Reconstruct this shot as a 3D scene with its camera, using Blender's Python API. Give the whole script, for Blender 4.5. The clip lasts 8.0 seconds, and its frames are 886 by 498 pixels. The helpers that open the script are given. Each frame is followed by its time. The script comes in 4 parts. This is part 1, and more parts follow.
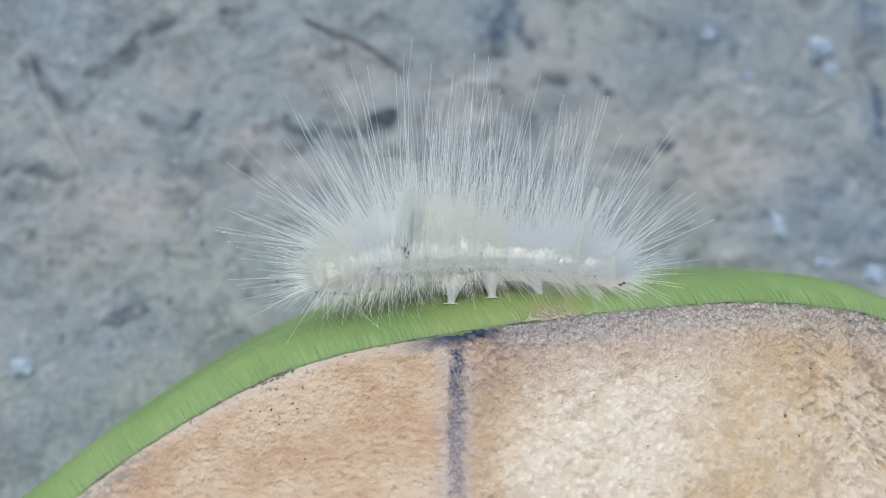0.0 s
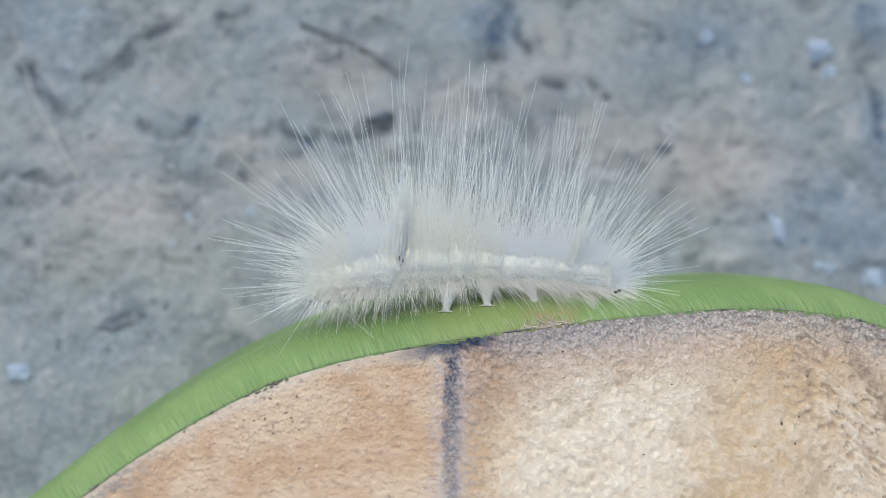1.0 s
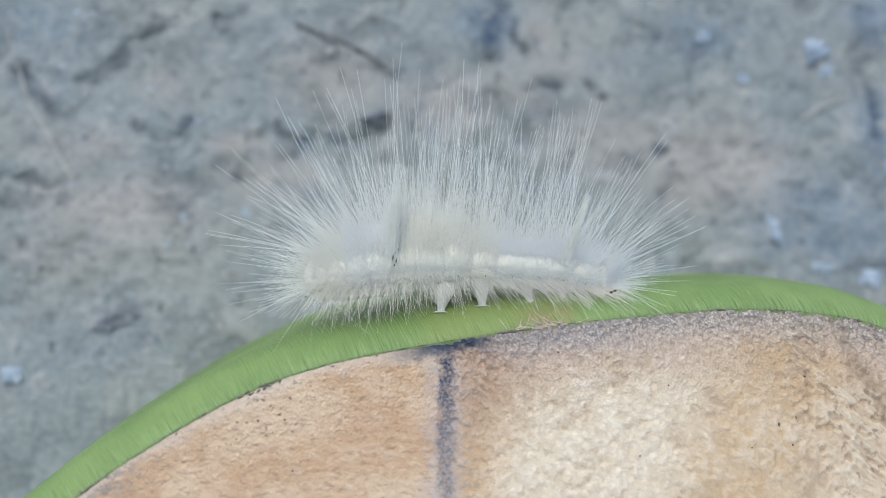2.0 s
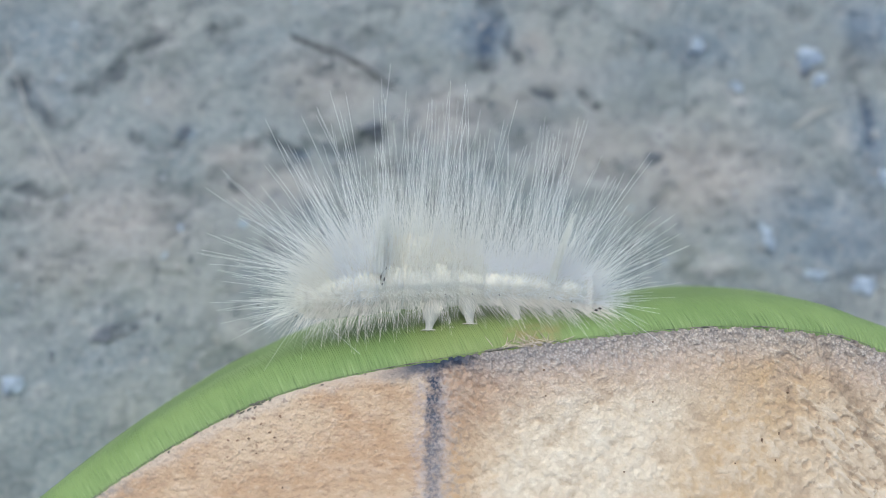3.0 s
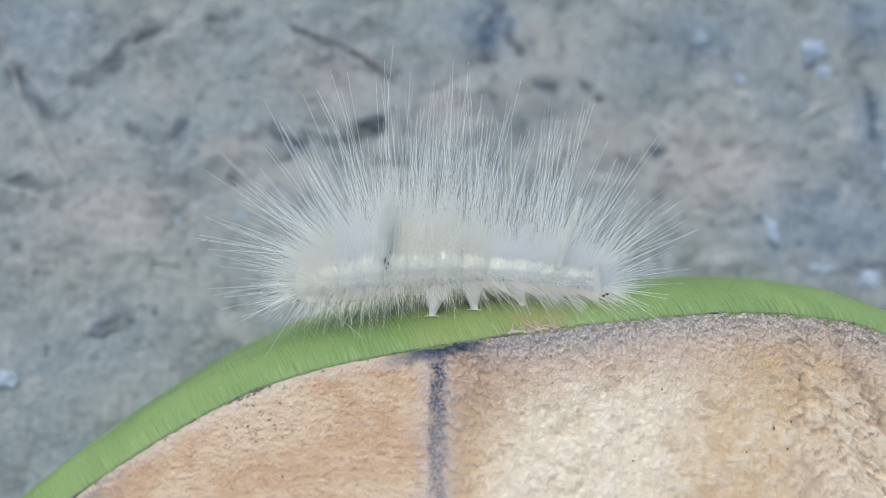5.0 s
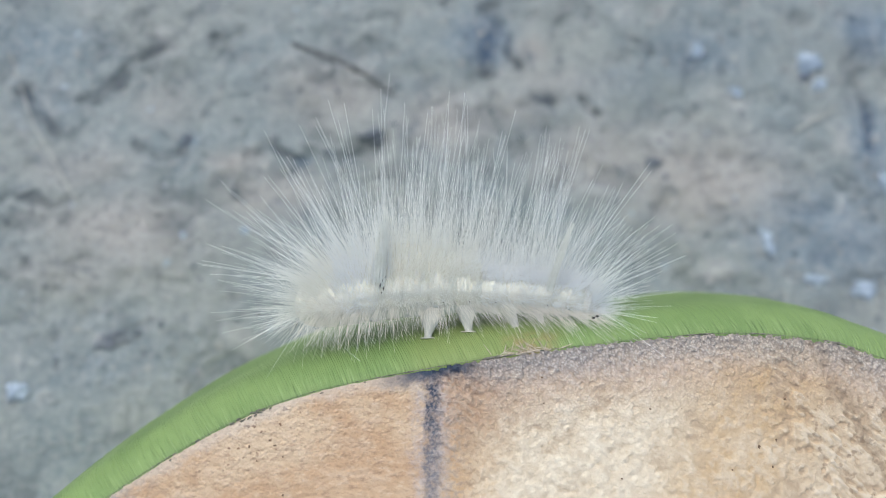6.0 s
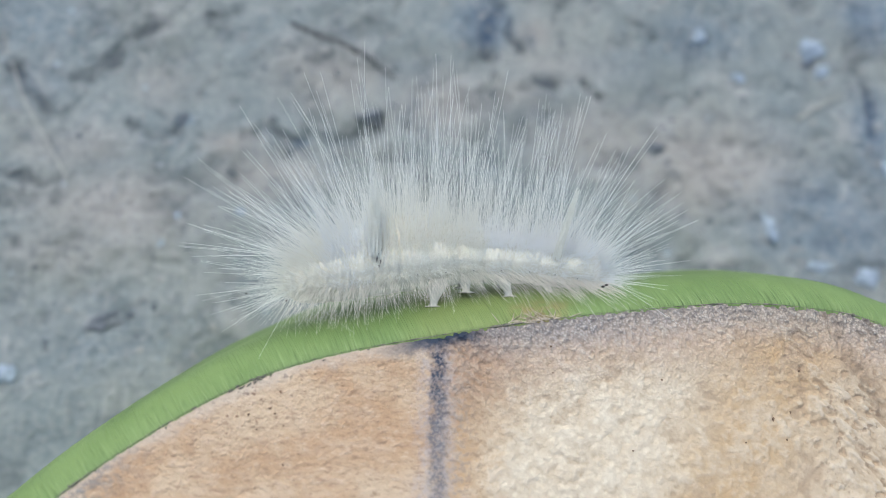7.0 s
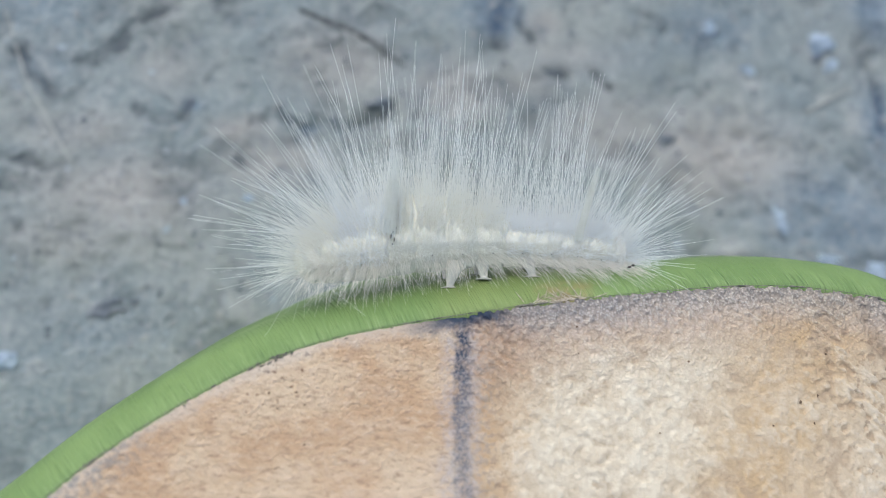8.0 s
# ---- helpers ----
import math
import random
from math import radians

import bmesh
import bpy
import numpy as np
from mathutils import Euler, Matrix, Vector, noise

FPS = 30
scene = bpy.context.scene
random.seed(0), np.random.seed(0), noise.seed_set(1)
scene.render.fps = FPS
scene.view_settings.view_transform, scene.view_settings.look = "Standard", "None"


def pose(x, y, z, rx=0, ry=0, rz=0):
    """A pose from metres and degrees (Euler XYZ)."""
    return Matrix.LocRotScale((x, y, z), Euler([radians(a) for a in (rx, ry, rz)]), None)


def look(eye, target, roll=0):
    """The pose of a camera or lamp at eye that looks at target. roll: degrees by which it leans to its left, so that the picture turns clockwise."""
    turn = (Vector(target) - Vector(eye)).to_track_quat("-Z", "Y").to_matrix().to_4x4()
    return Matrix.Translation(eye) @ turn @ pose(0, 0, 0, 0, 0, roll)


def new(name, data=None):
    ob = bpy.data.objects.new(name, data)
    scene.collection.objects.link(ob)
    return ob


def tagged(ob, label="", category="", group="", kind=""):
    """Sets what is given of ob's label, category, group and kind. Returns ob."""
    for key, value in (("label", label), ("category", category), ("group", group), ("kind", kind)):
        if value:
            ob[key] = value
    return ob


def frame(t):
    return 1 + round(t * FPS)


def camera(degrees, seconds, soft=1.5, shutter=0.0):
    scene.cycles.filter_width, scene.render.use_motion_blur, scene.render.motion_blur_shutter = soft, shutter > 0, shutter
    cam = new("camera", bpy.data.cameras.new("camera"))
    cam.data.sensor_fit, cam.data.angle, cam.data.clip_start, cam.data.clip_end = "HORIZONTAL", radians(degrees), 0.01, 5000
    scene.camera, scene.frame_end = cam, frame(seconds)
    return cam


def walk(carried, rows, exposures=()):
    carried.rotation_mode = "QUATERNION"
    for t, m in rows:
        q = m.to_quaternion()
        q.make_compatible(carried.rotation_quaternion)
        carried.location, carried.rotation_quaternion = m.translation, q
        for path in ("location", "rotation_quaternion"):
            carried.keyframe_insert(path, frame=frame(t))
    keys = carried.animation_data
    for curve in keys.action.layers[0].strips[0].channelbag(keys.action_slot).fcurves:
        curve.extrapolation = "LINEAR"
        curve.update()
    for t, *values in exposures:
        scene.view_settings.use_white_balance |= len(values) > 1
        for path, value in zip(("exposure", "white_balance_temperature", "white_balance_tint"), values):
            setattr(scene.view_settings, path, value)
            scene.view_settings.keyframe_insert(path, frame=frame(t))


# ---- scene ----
# All lengths below are written in millimetres and turned to metres by MM.
MM = 0.001
TOP = 47.5            # height of the footbed above the ground, mm

# ---- camera ----
cam = camera(60, 8.0, soft=0.85)
cam.data.dof.use_dof = True
cam.data.dof.focus_distance = 0.0702
cam.data.dof.aperture_fstop = 16.5
walk(cam, [
    (0.0, pose(-0.00000, -0.00000, 0.11542, 11.145, -6.235, -0.000)),
    (0.3, pose(-0.00011, -0.00002, 0.11496, 11.224, -6.271, -0.024)),
    (0.5, pose(-0.00006, 0.00120, 0.11583, 11.041, -6.171, -0.030)),
    (0.8, pose(-0.00007, 0.00113, 0.11566, 11.041, -6.252, -0.086)),
    (1.0, pose(0.00062, 0.00079, 0.11538, 11.109, -6.122, -0.091)),
    (1.2, pose(0.00091, 0.00068, 0.11527, 11.114, -6.108, -0.107)),
    (1.5, pose(0.00120, 0.00023, 0.11524, 11.358, -6.171, -0.125)),
    (1.7, pose(0.00091, 0.00052, 0.11485, 11.265, -6.260, -0.217)),
    (2.8, pose(0.00189, 0.00098, 0.11532, 11.296, -6.109, -0.144)),
    (3.0, pose(0.00240, 0.00267, 0.11659, 10.919, -5.860, -0.277)),
    (3.2, pose(0.00290, 0.00267, 0.11712, 11.008, -5.709, -0.312)),
    (3.5, pose(0.00175, 0.00271, 0.11693, 11.105, -5.969, -0.267)),
    (3.8, pose(0.00152, 0.00097, 0.11487, 11.183, -6.382, -0.280)),
    (4.0, pose(0.00108, 0.00054, 0.11444, 11.511, -6.541, -0.253)),
    (4.2, pose(0.00136, 0.00001, 0.11400, 11.504, -6.459, -0.277)),
    (5.3, pose(0.00198, 0.00143, 0.11525, 11.347, -5.959, -0.332)),
    (5.5, pose(0.00206, 0.00168, 0.11598, 11.401, -5.869, -0.299)),
    (5.8, pose(0.00269, 0.00278, 0.11718, 11.269, -5.645, -0.371)),
    (6.0, pose(0.00287, 0.00318, 0.11735, 11.065, -5.513, -0.413)),
    (6.3, pose(0.00301, 0.00150, 0.11615, 11.365, -5.672, -0.397)),
    (6.5, pose(0.00300, 0.00229, 0.11651, 11.182, -5.668, -0.414)),
    (6.8, pose(0.00243, 0.00147, 0.11587, 11.370, -5.918, -0.383)),
    (7.0, pose(0.00165, -0.00031, 0.11441, 11.728, -6.314, -0.179)),
    (7.2, pose(0.00111, -0.00163, 0.11317, 11.890, -6.595, -0.085)),
    (7.5, pose(0.00042, -0.00241, 0.11256, 12.082, -6.788, -0.112)),
    (7.8, pose(-0.00086, -0.00264, 0.11214, 12.156, -7.181, 0.041)),
    (8.0, pose(-0.00118, -0.00238, 0.11229, 12.070, -7.181, 0.092)),
], exposures=[(0.0, 0.468, 5850, 3), (3.0, 0.468, 5850, 3), (3.5, 0.518, 5940, 3), (4.0, 0.488, 5880, 3), (5.5, 0.468, 5850, 3), (6.0, 0.528, 5980, 3), (7.0, 0.478, 5880, 3), (8.0, 0.468, 5850, 3)])

# ---- world and light: bright, soft, open shade ----
SUN_HEIGHT, SUN_TURN = radians(62), radians(-30)
world = bpy.data.worlds.new("world")
scene.world = world
world.use_nodes = True
wn = world.node_tree
sky = wn.nodes.new("ShaderNodeTexSky")
sky.sky_type, sky.sun_disc = "NISHITA", False
sky.sun_elevation, sky.sun_rotation = SUN_HEIGHT, SUN_TURN
sky.air_density, sky.dust_density = 1.0, 4.0
wn.links.new(sky.outputs[0], wn.nodes["Background"].inputs[0])
wn.nodes["Background"].inputs[1].default_value = 0.12
sun = new("sun", bpy.data.lights.new("sun", "SUN"))
sun.data.energy, sun.data.angle, sun.data.color = 0.93, radians(28), (1.0, 0.95, 0.88)
sun.matrix_world = look((0, 0, 0), (-math.sin(SUN_TURN) * math.cos(SUN_HEIGHT), -math.cos(SUN_TURN) * math.cos(SUN_HEIGHT), -math.sin(SUN_HEIGHT)))


# ---- material tools ----
class Nodes:
    """Short hand for a procedural material."""

    def __init__(self, name, rough=0.6, spec=0.4):
        self.mat = bpy.data.materials.new(name)
        self.mat.use_nodes = True
        self.t = self.mat.node_tree
        self.b = self.t.nodes["Principled BSDF"]
        self.b.inputs["Roughness"].default_value = rough
        self.b.inputs["Specular IOR Level"].default_value = spec
        self.coord = self.t.nodes.new("ShaderNodeTexCoord").outputs["Object"]

    def link(self, a, b):
        self.t.links.new(a, b)

    def put(self, socket, v):
        if hasattr(v, "is_output"):
            self.t.links.new(v, socket)
        elif isinstance(v, tuple) and len(v) == 3 and socket.type == "RGBA":
            socket.default_value = (*v, 1)
        else:
            socket.default_value = v

    def stretch(self, sx, sy, sz, coord=None):
        n = self.t.nodes.new("ShaderNodeVectorMath")
        n.operation = "MULTIPLY"
        self.put(n.inputs[0], coord or self.coord)
        n.inputs[1].default_value = (sx, sy, sz)
        return n.outputs[0]

    def shear(self, coord, k):
        x, y, z = self.split(coord)
        n = self.t.nodes.new("ShaderNodeCombineXYZ")
        self.put(n.inputs[0], self.math("ADD", x, self.math("MULTIPLY", y, k)))
        self.put(n.inputs[1], y)
        return n.outputs[0]

    def noise(self, scale, detail=4, rough=0.55, coord=None):
        """Noise of about scale mm."""
        n = self.t.nodes.new("ShaderNodeTexNoise")
        self.put(n.inputs["Vector"], coord or self.coord)
        n.inputs["Scale"].default_value = 1000.0 / scale
        n.inputs["Detail"].default_value, n.inputs["Roughness"].default_value = detail, rough
        return n.outputs["Fac"]

    def cells(self, scale, coord=None, smooth=0.5):
        n = self.t.nodes.new("ShaderNodeTexVoronoi")
        n.feature = "SMOOTH_F1"
        n.inputs["Smoothness"].default_value = smooth
        self.put(n.inputs["Vector"], coord or self.coord)
        n.inputs["Scale"].default_value = 1000.0 / scale
        return n.outputs["Distance"]

    def math(self, op, a, b=0.0, c=0.0):
        n = self.t.nodes.new("ShaderNodeMath")
        n.operation = op
        for i, v in enumerate((a, b, c)):
            self.put(n.inputs[i], v)
        return n.outputs[0]

    def step(self, v, lo, hi, out0=0.0, out1=1.0):
        n = self.t.nodes.new("ShaderNodeMapRange")
        n.interpolation_type = "SMOOTHSTEP"
        for i, x in enumerate((v, lo, hi, out0, out1)):
            self.put(n.inputs[i], x)
        return n.outputs[0]

    def mix(self, fac, a, b):
        n = self.t.nodes.new("ShaderNodeMix")
        n.data_type = "RGBA"
        self.put(n.inputs[0], fac)
        self.put(n.inputs[6], a)
        self.put(n.inputs[7], b)
        return n.outputs[2]

    def split(self, coord=None):
        n = self.t.nodes.new("ShaderNodeSeparateXYZ")
        self.put(n.inputs[0], coord or self.coord)
        return n.outputs

    def uv(self, name="along"):
        n = self.t.nodes.new("ShaderNodeUVMap")
        n.uv_map = name
        return n.outputs[0]

    def color(self, v):
        self.put(self.b.inputs["Base Color"], v)

    def bump(self, height, depth, strength=1.0):
        """depth in mm."""
        n = self.t.nodes.new("ShaderNodeBump")
        n.inputs["Distance"].default_value, n.inputs["Strength"].default_value = depth * MM, strength
        self.put(n.inputs["Height"], height)
        self.put(self.b.inputs["Normal"], n.outputs[0])


# ---- materials ----
def soil_material():
    m = Nodes("soil", 0.9, 0.25)
    big, mid, fine = m.noise(26, 3), m.noise(7, 6, 0.68), m.noise(1.0, 4, 0.6)
    dark, blue, w = m.split(m.uv())
    beige = m.split(m.uv("relief"))[0]
    c = m.mix(m.step(big, 0.36, 0.64), (0.24, 0.275, 0.28), (0.295, 0.31, 0.29))
    c = m.mix(m.math("MULTIPLY", beige, 0.9), c, (0.39, 0.355, 0.325))
    c = m.mix(m.math("MULTIPLY", blue, 0.9), c, (0.18, 0.235, 0.295))
    c = m.mix(m.step(mid, 0.48, 0.32, 0, 0.75), c, (0.15, 0.17, 0.185))
    c = m.mix(m.step(mid, 0.54, 0.70, 0, 0.85), c, (0.41, 0.405, 0.39))
    c = m.mix(m.step(m.noise(3.4, 5, 0.65), 0.60, 0.74, 0, 0.4), c, (0.12, 0.14, 0.16))
    pale = m.step(m.noise(2.1, 4, 0.6), 0.60, 0.74, 0, 0.8)
    c = m.mix(m.math("MULTIPLY", pale, m.step(blue, 0.0, 0.6, 0.35, 1.0)), c, (0.43, 0.48, 0.54))
    c = m.mix(m.step(fine, 0.45, 0.68, 0, 0.45), c, (0.43, 0.42, 0.40))
    c = m.mix(m.step(fine, 0.47, 0.30, 0, 0.45), c, (0.15, 0.165, 0.175))
    # shade of cracks and hollows, painted into the soil colour
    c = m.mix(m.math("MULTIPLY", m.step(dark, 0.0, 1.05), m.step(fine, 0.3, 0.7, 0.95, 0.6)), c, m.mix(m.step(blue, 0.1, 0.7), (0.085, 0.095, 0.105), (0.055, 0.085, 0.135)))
    m.color(c)
    m.bump(m.math("ADD", m.math("MULTIPLY", mid, 1.6), fine), 0.8)
    return m.mat


def plain_material(name, dark, light, scale, rough=0.75, depth=0.2, spec=0.35):
    m = Nodes(name, rough, spec)
    a, b = m.noise(scale, 5, 0.6), m.noise(scale * 0.2, 3)
    m.color(m.mix(m.step(m.math("ADD", m.math("MULTIPLY", a, 0.7), m.math("MULTIPLY", b, 0.3)), 0.35, 0.65), dark, light))
    m.bump(b, depth)
    return m.mat


def foam_material():
    """Green foam with cut marks that run across the edge."""
    m = Nodes("green_foam", 0.55, 0.35)
    uv = m.uv()
    cut = m.noise(0.30, 3, 0.6, m.stretch(1.0, 0.09, 0, m.shear(uv, 0.16)))
    wide = m.noise(7, 3, 0.5)
    fleck = m.noise(0.35, 2)
    c = m.mix(m.step(wide, 0.35, 0.65), (0.19, 0.28, 0.092), (0.235, 0.33, 0.115))
    x, y, z = m.split(uv)
    line = m.noise(0.15, 2, 0.5, m.stretch(1.0, 0.045, 0, m.shear(uv, 0.16)))
    reach = m.step(m.math("ADD", y, m.math("MULTIPLY", m.noise(1.3, 3), 0.005)), 0.0062, 0.0022, 0.12, 1.0)
    patchy = m.step(m.noise(4.0, 3, 0.6), 0.38, 0.62, 0.3, 1.0)
    dark_line = m.math("MULTIPLY", m.step(line, 0.45, 0.33, 0, 0.75), m.math("MULTIPLY", reach, patchy))
    c = m.mix(dark_line, c, (0.075, 0.125, 0.035))
    c = m.mix(m.math("MULTIPLY", m.step(line, 0.55, 0.68, 0, 0.4), reach), c, (0.36, 0.45, 0.20))
    c = m.mix(m.step(cut, 0.46, 0.30, 0, 0.2), c, (0.14, 0.225, 0.06))
    c = m.mix(m.step(cut, 0.60, 0.75, 0, 0.25), c, (0.34, 0.43, 0.19))
    olive = m.math("MULTIPLY", m.step(m.split()[0], 0.004, 0.009), m.step(m.split()[0], 0.023, 0.018))
    c = m.mix(m.math("MULTIPLY", olive, 0.3), c, (0.27, 0.27, 0.08))
    stain = m.math("MULTIPLY", m.step(m.split()[0], 0.0145, 0.0165), m.step(m.split()[0], 0.022, 0.0185))
    c = m.mix(m.math("MULTIPLY", stain, m.math("MULTIPLY", m.step(y, 0.0035, 0.0015), m.step(m.noise(1.2, 4), 0.40, 0.6, 0.1, 0.75))), c, (0.36, 0.27, 0.13))
    c = m.mix(m.step(fleck, 0.70, 0.80, 0, 0.5), c, (0.10, 0.14, 0.05))
    m.color(c)
    m.bump(m.math("ADD", cut, line), 0.16)
    return m.mat


def footbed_material():
    """Tan printed footbed: two stone-like fields, dark joints, a grey worn rim."""
    m = Nodes("stone_print", 0.62, 0.35)
    x, y, z = m.split()
    u, off, w = m.split(m.uv())
    wob = m.math("MULTIPLY", m.math("SUBTRACT", m.noise(2.2, 4, 0.6), 0.5), 0.0022)
    wob2 = m.math("MULTIPLY", m.math("SUBTRACT", m.noise(0.5, 3, 0.6), 0.5), 0.0012)
    xs = m.math("ADD", x, m.math("ADD", wob, wob2))
    offs = m.math("ADD", off, m.math("ADD", wob, wob2))
    # relief height, used below to paint light and shade into the print
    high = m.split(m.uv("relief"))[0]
    # left field
    rip = m.noise(1.0, 4, 0.6, m.stretch(0.45, 1.0, 1.0))
    blot = m.noise(6.5, 4, 0.55)
    left = m.mix(m.step(blot, 0.36, 0.62), (0.49, 0.318, 0.182), (0.59, 0.44, 0.288))
    left = m.mix(m.step(rip, 0.46, 0.68, 0, 0.35), left, (0.61, 0.46, 0.325))
    fine = m.noise(0.42, 3, 0.65, m.stretch(0.4, 1.0, 1.0))
    left = m.mix(m.step(fine, 0.47, 0.32, 0, 0.6), left, (0.31, 0.195, 0.12))
    left = m.mix(m.step(fine, 0.55, 0.70, 0, 0.35), left, (0.70, 0.55, 0.41))
    # painted shading: hollows darker, raised parts paler
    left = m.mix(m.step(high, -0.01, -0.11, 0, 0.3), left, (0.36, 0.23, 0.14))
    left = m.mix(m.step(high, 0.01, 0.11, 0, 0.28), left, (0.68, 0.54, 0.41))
    left = m.mix(m.step(m.math("ADD", off, m.math("MULTIPLY", wob, 2.0)), 0.008, 0.019, 0, 0.35), left, (0.66, 0.515, 0.385))
    near_fleck = m.step(m.math("ABSOLUTE", m.math("ADD", x, 0.007)), 0.007, 0.002)
    left = m.mix(m.math("MULTIPLY", m.step(m.noise(0.7, 2), 0.63, 0.69), m.math("MULTIPLY", near_fleck, m.step(off, 0.005, 0.002, 0.15, 0.9))), left, (0.20, 0.11, 0.06))
    left = m.mix(m.step(m.noise(0.9, 3), 0.64, 0.73, 0, 0.6), left, (0.30, 0.19, 0.11))
    # right field: cream heart, brown towards the joints
    peb = m.cells(0.75)
    far = m.math("MINIMUM", m.math("SUBTRACT", xs, 0.009), off)
    lane = m.math("ADD", m.math("SUBTRACT", x, 0.009), m.math("ADD", m.math("MULTIPLY", m.math("SUBTRACT", m.noise(4.5, 4, 0.6), 0.5), 0.0085), m.math("ADD", m.math("MULTIPLY", wob, 1.5), m.math("MULTIPLY", off, 0.06))))
    heart = m.step(lane, 0.0010, 0.0080)
    right = m.mix(heart, m.mix(m.step(off, 0.002, 0.011), (0.345, 0.19, 0.09), (0.52, 0.33, 0.165)), (0.76, 0.655, 0.495))
    right = m.mix(m.math("MULTIPLY", m.step(offs, 0.0085, 0.002), 0.55), right, (0.56, 0.42, 0.30))
    right = m.mix(m.step(m.math("ADD", x, m.math("MULTIPLY", wob, 3.0)), 0.027, 0.037, 0, 0.6), right, (0.55, 0.42, 0.28))
    pink = m.step(offs, 0.0065, 0.0015)
    right = m.mix(m.math("MULTIPLY", pink, m.step(x, 0.014, 0.02)), right, (0.55, 0.42, 0.33))
    ochre = m.step(m.math("ABSOLUTE", m.math("SUBTRACT", m.math("ADD", m.math("MULTIPLY", wob, 2.0), m.math("SUBTRACT", x, m.math("MULTIPLY", y, 0.6))), 0.0385)), 0.0105, 0.0005)
    right = m.mix(m.math("MULTIPLY", ochre, m.step(m.noise(3.0, 4, 0.65), 0.30, 0.62, 0.15, 0.9)), right, (0.54, 0.36, 0.18))
    right = m.mix(m.step(m.noise(1.7, 4, 0.6), 0.38, 0.62, 0.35, 0), right, (0.50, 0.37, 0.23))
    right = m.mix(m.step(peb, 0.2, 0.5, 0.0, 0.25), right, (0.42, 0.30, 0.19))
    # relief shading in the colour again: dark hollows, pale tops
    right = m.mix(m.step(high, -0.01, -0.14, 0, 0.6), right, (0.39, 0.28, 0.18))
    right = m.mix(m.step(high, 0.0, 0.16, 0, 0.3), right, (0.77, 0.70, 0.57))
    flecks = m.math("MULTIPLY", m.step(m.noise(0.5, 3, 0.6), 0.50, 0.62), m.step(far, 0.0055, 0.001))
    right = m.mix(m.math("MULTIPLY", flecks, m.step(x, 0.02, 0.013, 0, 0.7)), right, (0.22, 0.12, 0.06))
    tan = m.math("MULTIPLY", m.step(lane, 0.0080, 0.0004), m.step(m.noise(0.8, 4, 0.65, m.stretch(1.0, 0.6, 1.0)), 0.34, 0.6, 0.8, 0.3))
    right = m.mix(m.math("MULTIPLY", tan, m.step(off, 0.018, 0.004, 0.6, 1.0)), right, m.mix(m.step(off, 0.003, 0.012), (0.36, 0.195, 0.095), (0.50, 0.32, 0.165)))
    corner = m.math("MULTIPLY", m.step(offs, 0.0075, 0.003), m.step(xs, 0.021, 0.013))
    right = m.mix(m.math("MULTIPLY", corner, m.step(m.noise(0.7, 4, 0.65), 0.35, 0.6, 0.75, 0.3)), right, (0.45, 0.30, 0.20))
    # shade inside small pits, painted as dark dots
    pits = m.math("MULTIPLY", m.step(m.noise(0.9, 2), 0.60, 0.70), m.step(m.math("ADD", x, m.math("MULTIPLY", y, 0.5)), 0.036, 0.044))
    right = m.mix(m.math("MULTIPLY", pits, 0.45), right, (0.17, 0.10, 0.06))
    c = m.mix(m.step(xs, 0.0082, 0.0096), left, right)
    # grey worn rim
    grey = m.math("MULTIPLY", m.step(xs, 0.0128, 0.0102), m.step(xs, 0.0082, 0.0094))
    c = m.mix(m.math("MULTIPLY", grey, m.step(m.noise(0.5, 3), 0.4, 0.62, 0.05, 0.6)), c, (0.44, 0.37, 0.30))
    rim = m.math("MULTIPLY", m.step(offs, 0.0042, 0.0004), m.step(x, 0.010, 0.014))
    c = m.mix(m.math("MULTIPLY", rim, 0.58), c, m.mix(m.step(x, 0.020, 0.034), (0.355, 0.36, 0.37), (0.46, 0.43, 0.39)))
    bead = m.cells(0.25, None, 0.3)
    edge = m.math("MULTIPLY", m.step(offs, 0.0030, 0.0002), m.step(x, 0.0095, 0.013))
    # bead highlights and the shade between beads, painted on the grey rim
    c = m.mix(m.math("MULTIPLY", edge, m.step(bead, 0.38, 0.60, 0, 0.42)), c, (0.11, 0.11, 0.115))
    c = m.mix(m.math("MULTIPLY", edge, m.step(bead, 0.28, 0.10, 0, 0.35)), c, (0.66, 0.64, 0.60))
    lip = m.math("MULTIPLY", m.step(offs, 0.0013, 0.0002), m.step(x, 0.0095, 0.013))
    c = m.mix(m.math("MULTIPLY", lip, m.step(m.noise(0.35, 3, 0.65), 0.42, 0.58, 0.0, 0.6)), c, (0.12, 0.12, 0.125))
    grain = m.math("MULTIPLY", m.step(xs, 0.0105, 0.0125), m.step(offs, 0.010, 0.003, 0.04, 0.22))
    # fainter painted shade between beads further in
    c = m.mix(m.math("MULTIPLY", grain, m.step(bead, 0.42, 0.62)), c, (0.27, 0.19, 0.135))
    rim2 = m.math("MULTIPLY", m.step(offs, 0.0016, 0.0002), m.step(x, 0.010, 0.006))
    c = m.mix(m.math("MULTIPLY", rim2, 0.45), c, (0.58, 0.52, 0.45))
    rim3 = m.math("MULTIPLY", m.step(offs, 0.0034, 0.0008), m.step(x, -0.014, -0.020))
    c = m.mix(m.math("MULTIPLY", rim3, m.step(m.noise(0.6, 4, 0.65), 0.42, 0.6, 0.05, 0.75)), c, (0.22, 0.215, 0.205))
    # dark joints
    j1 = m.step(m.math("ABSOLUTE", m.math("SUBTRACT", xs, 0.0087)), 0.00105, 0.0003)
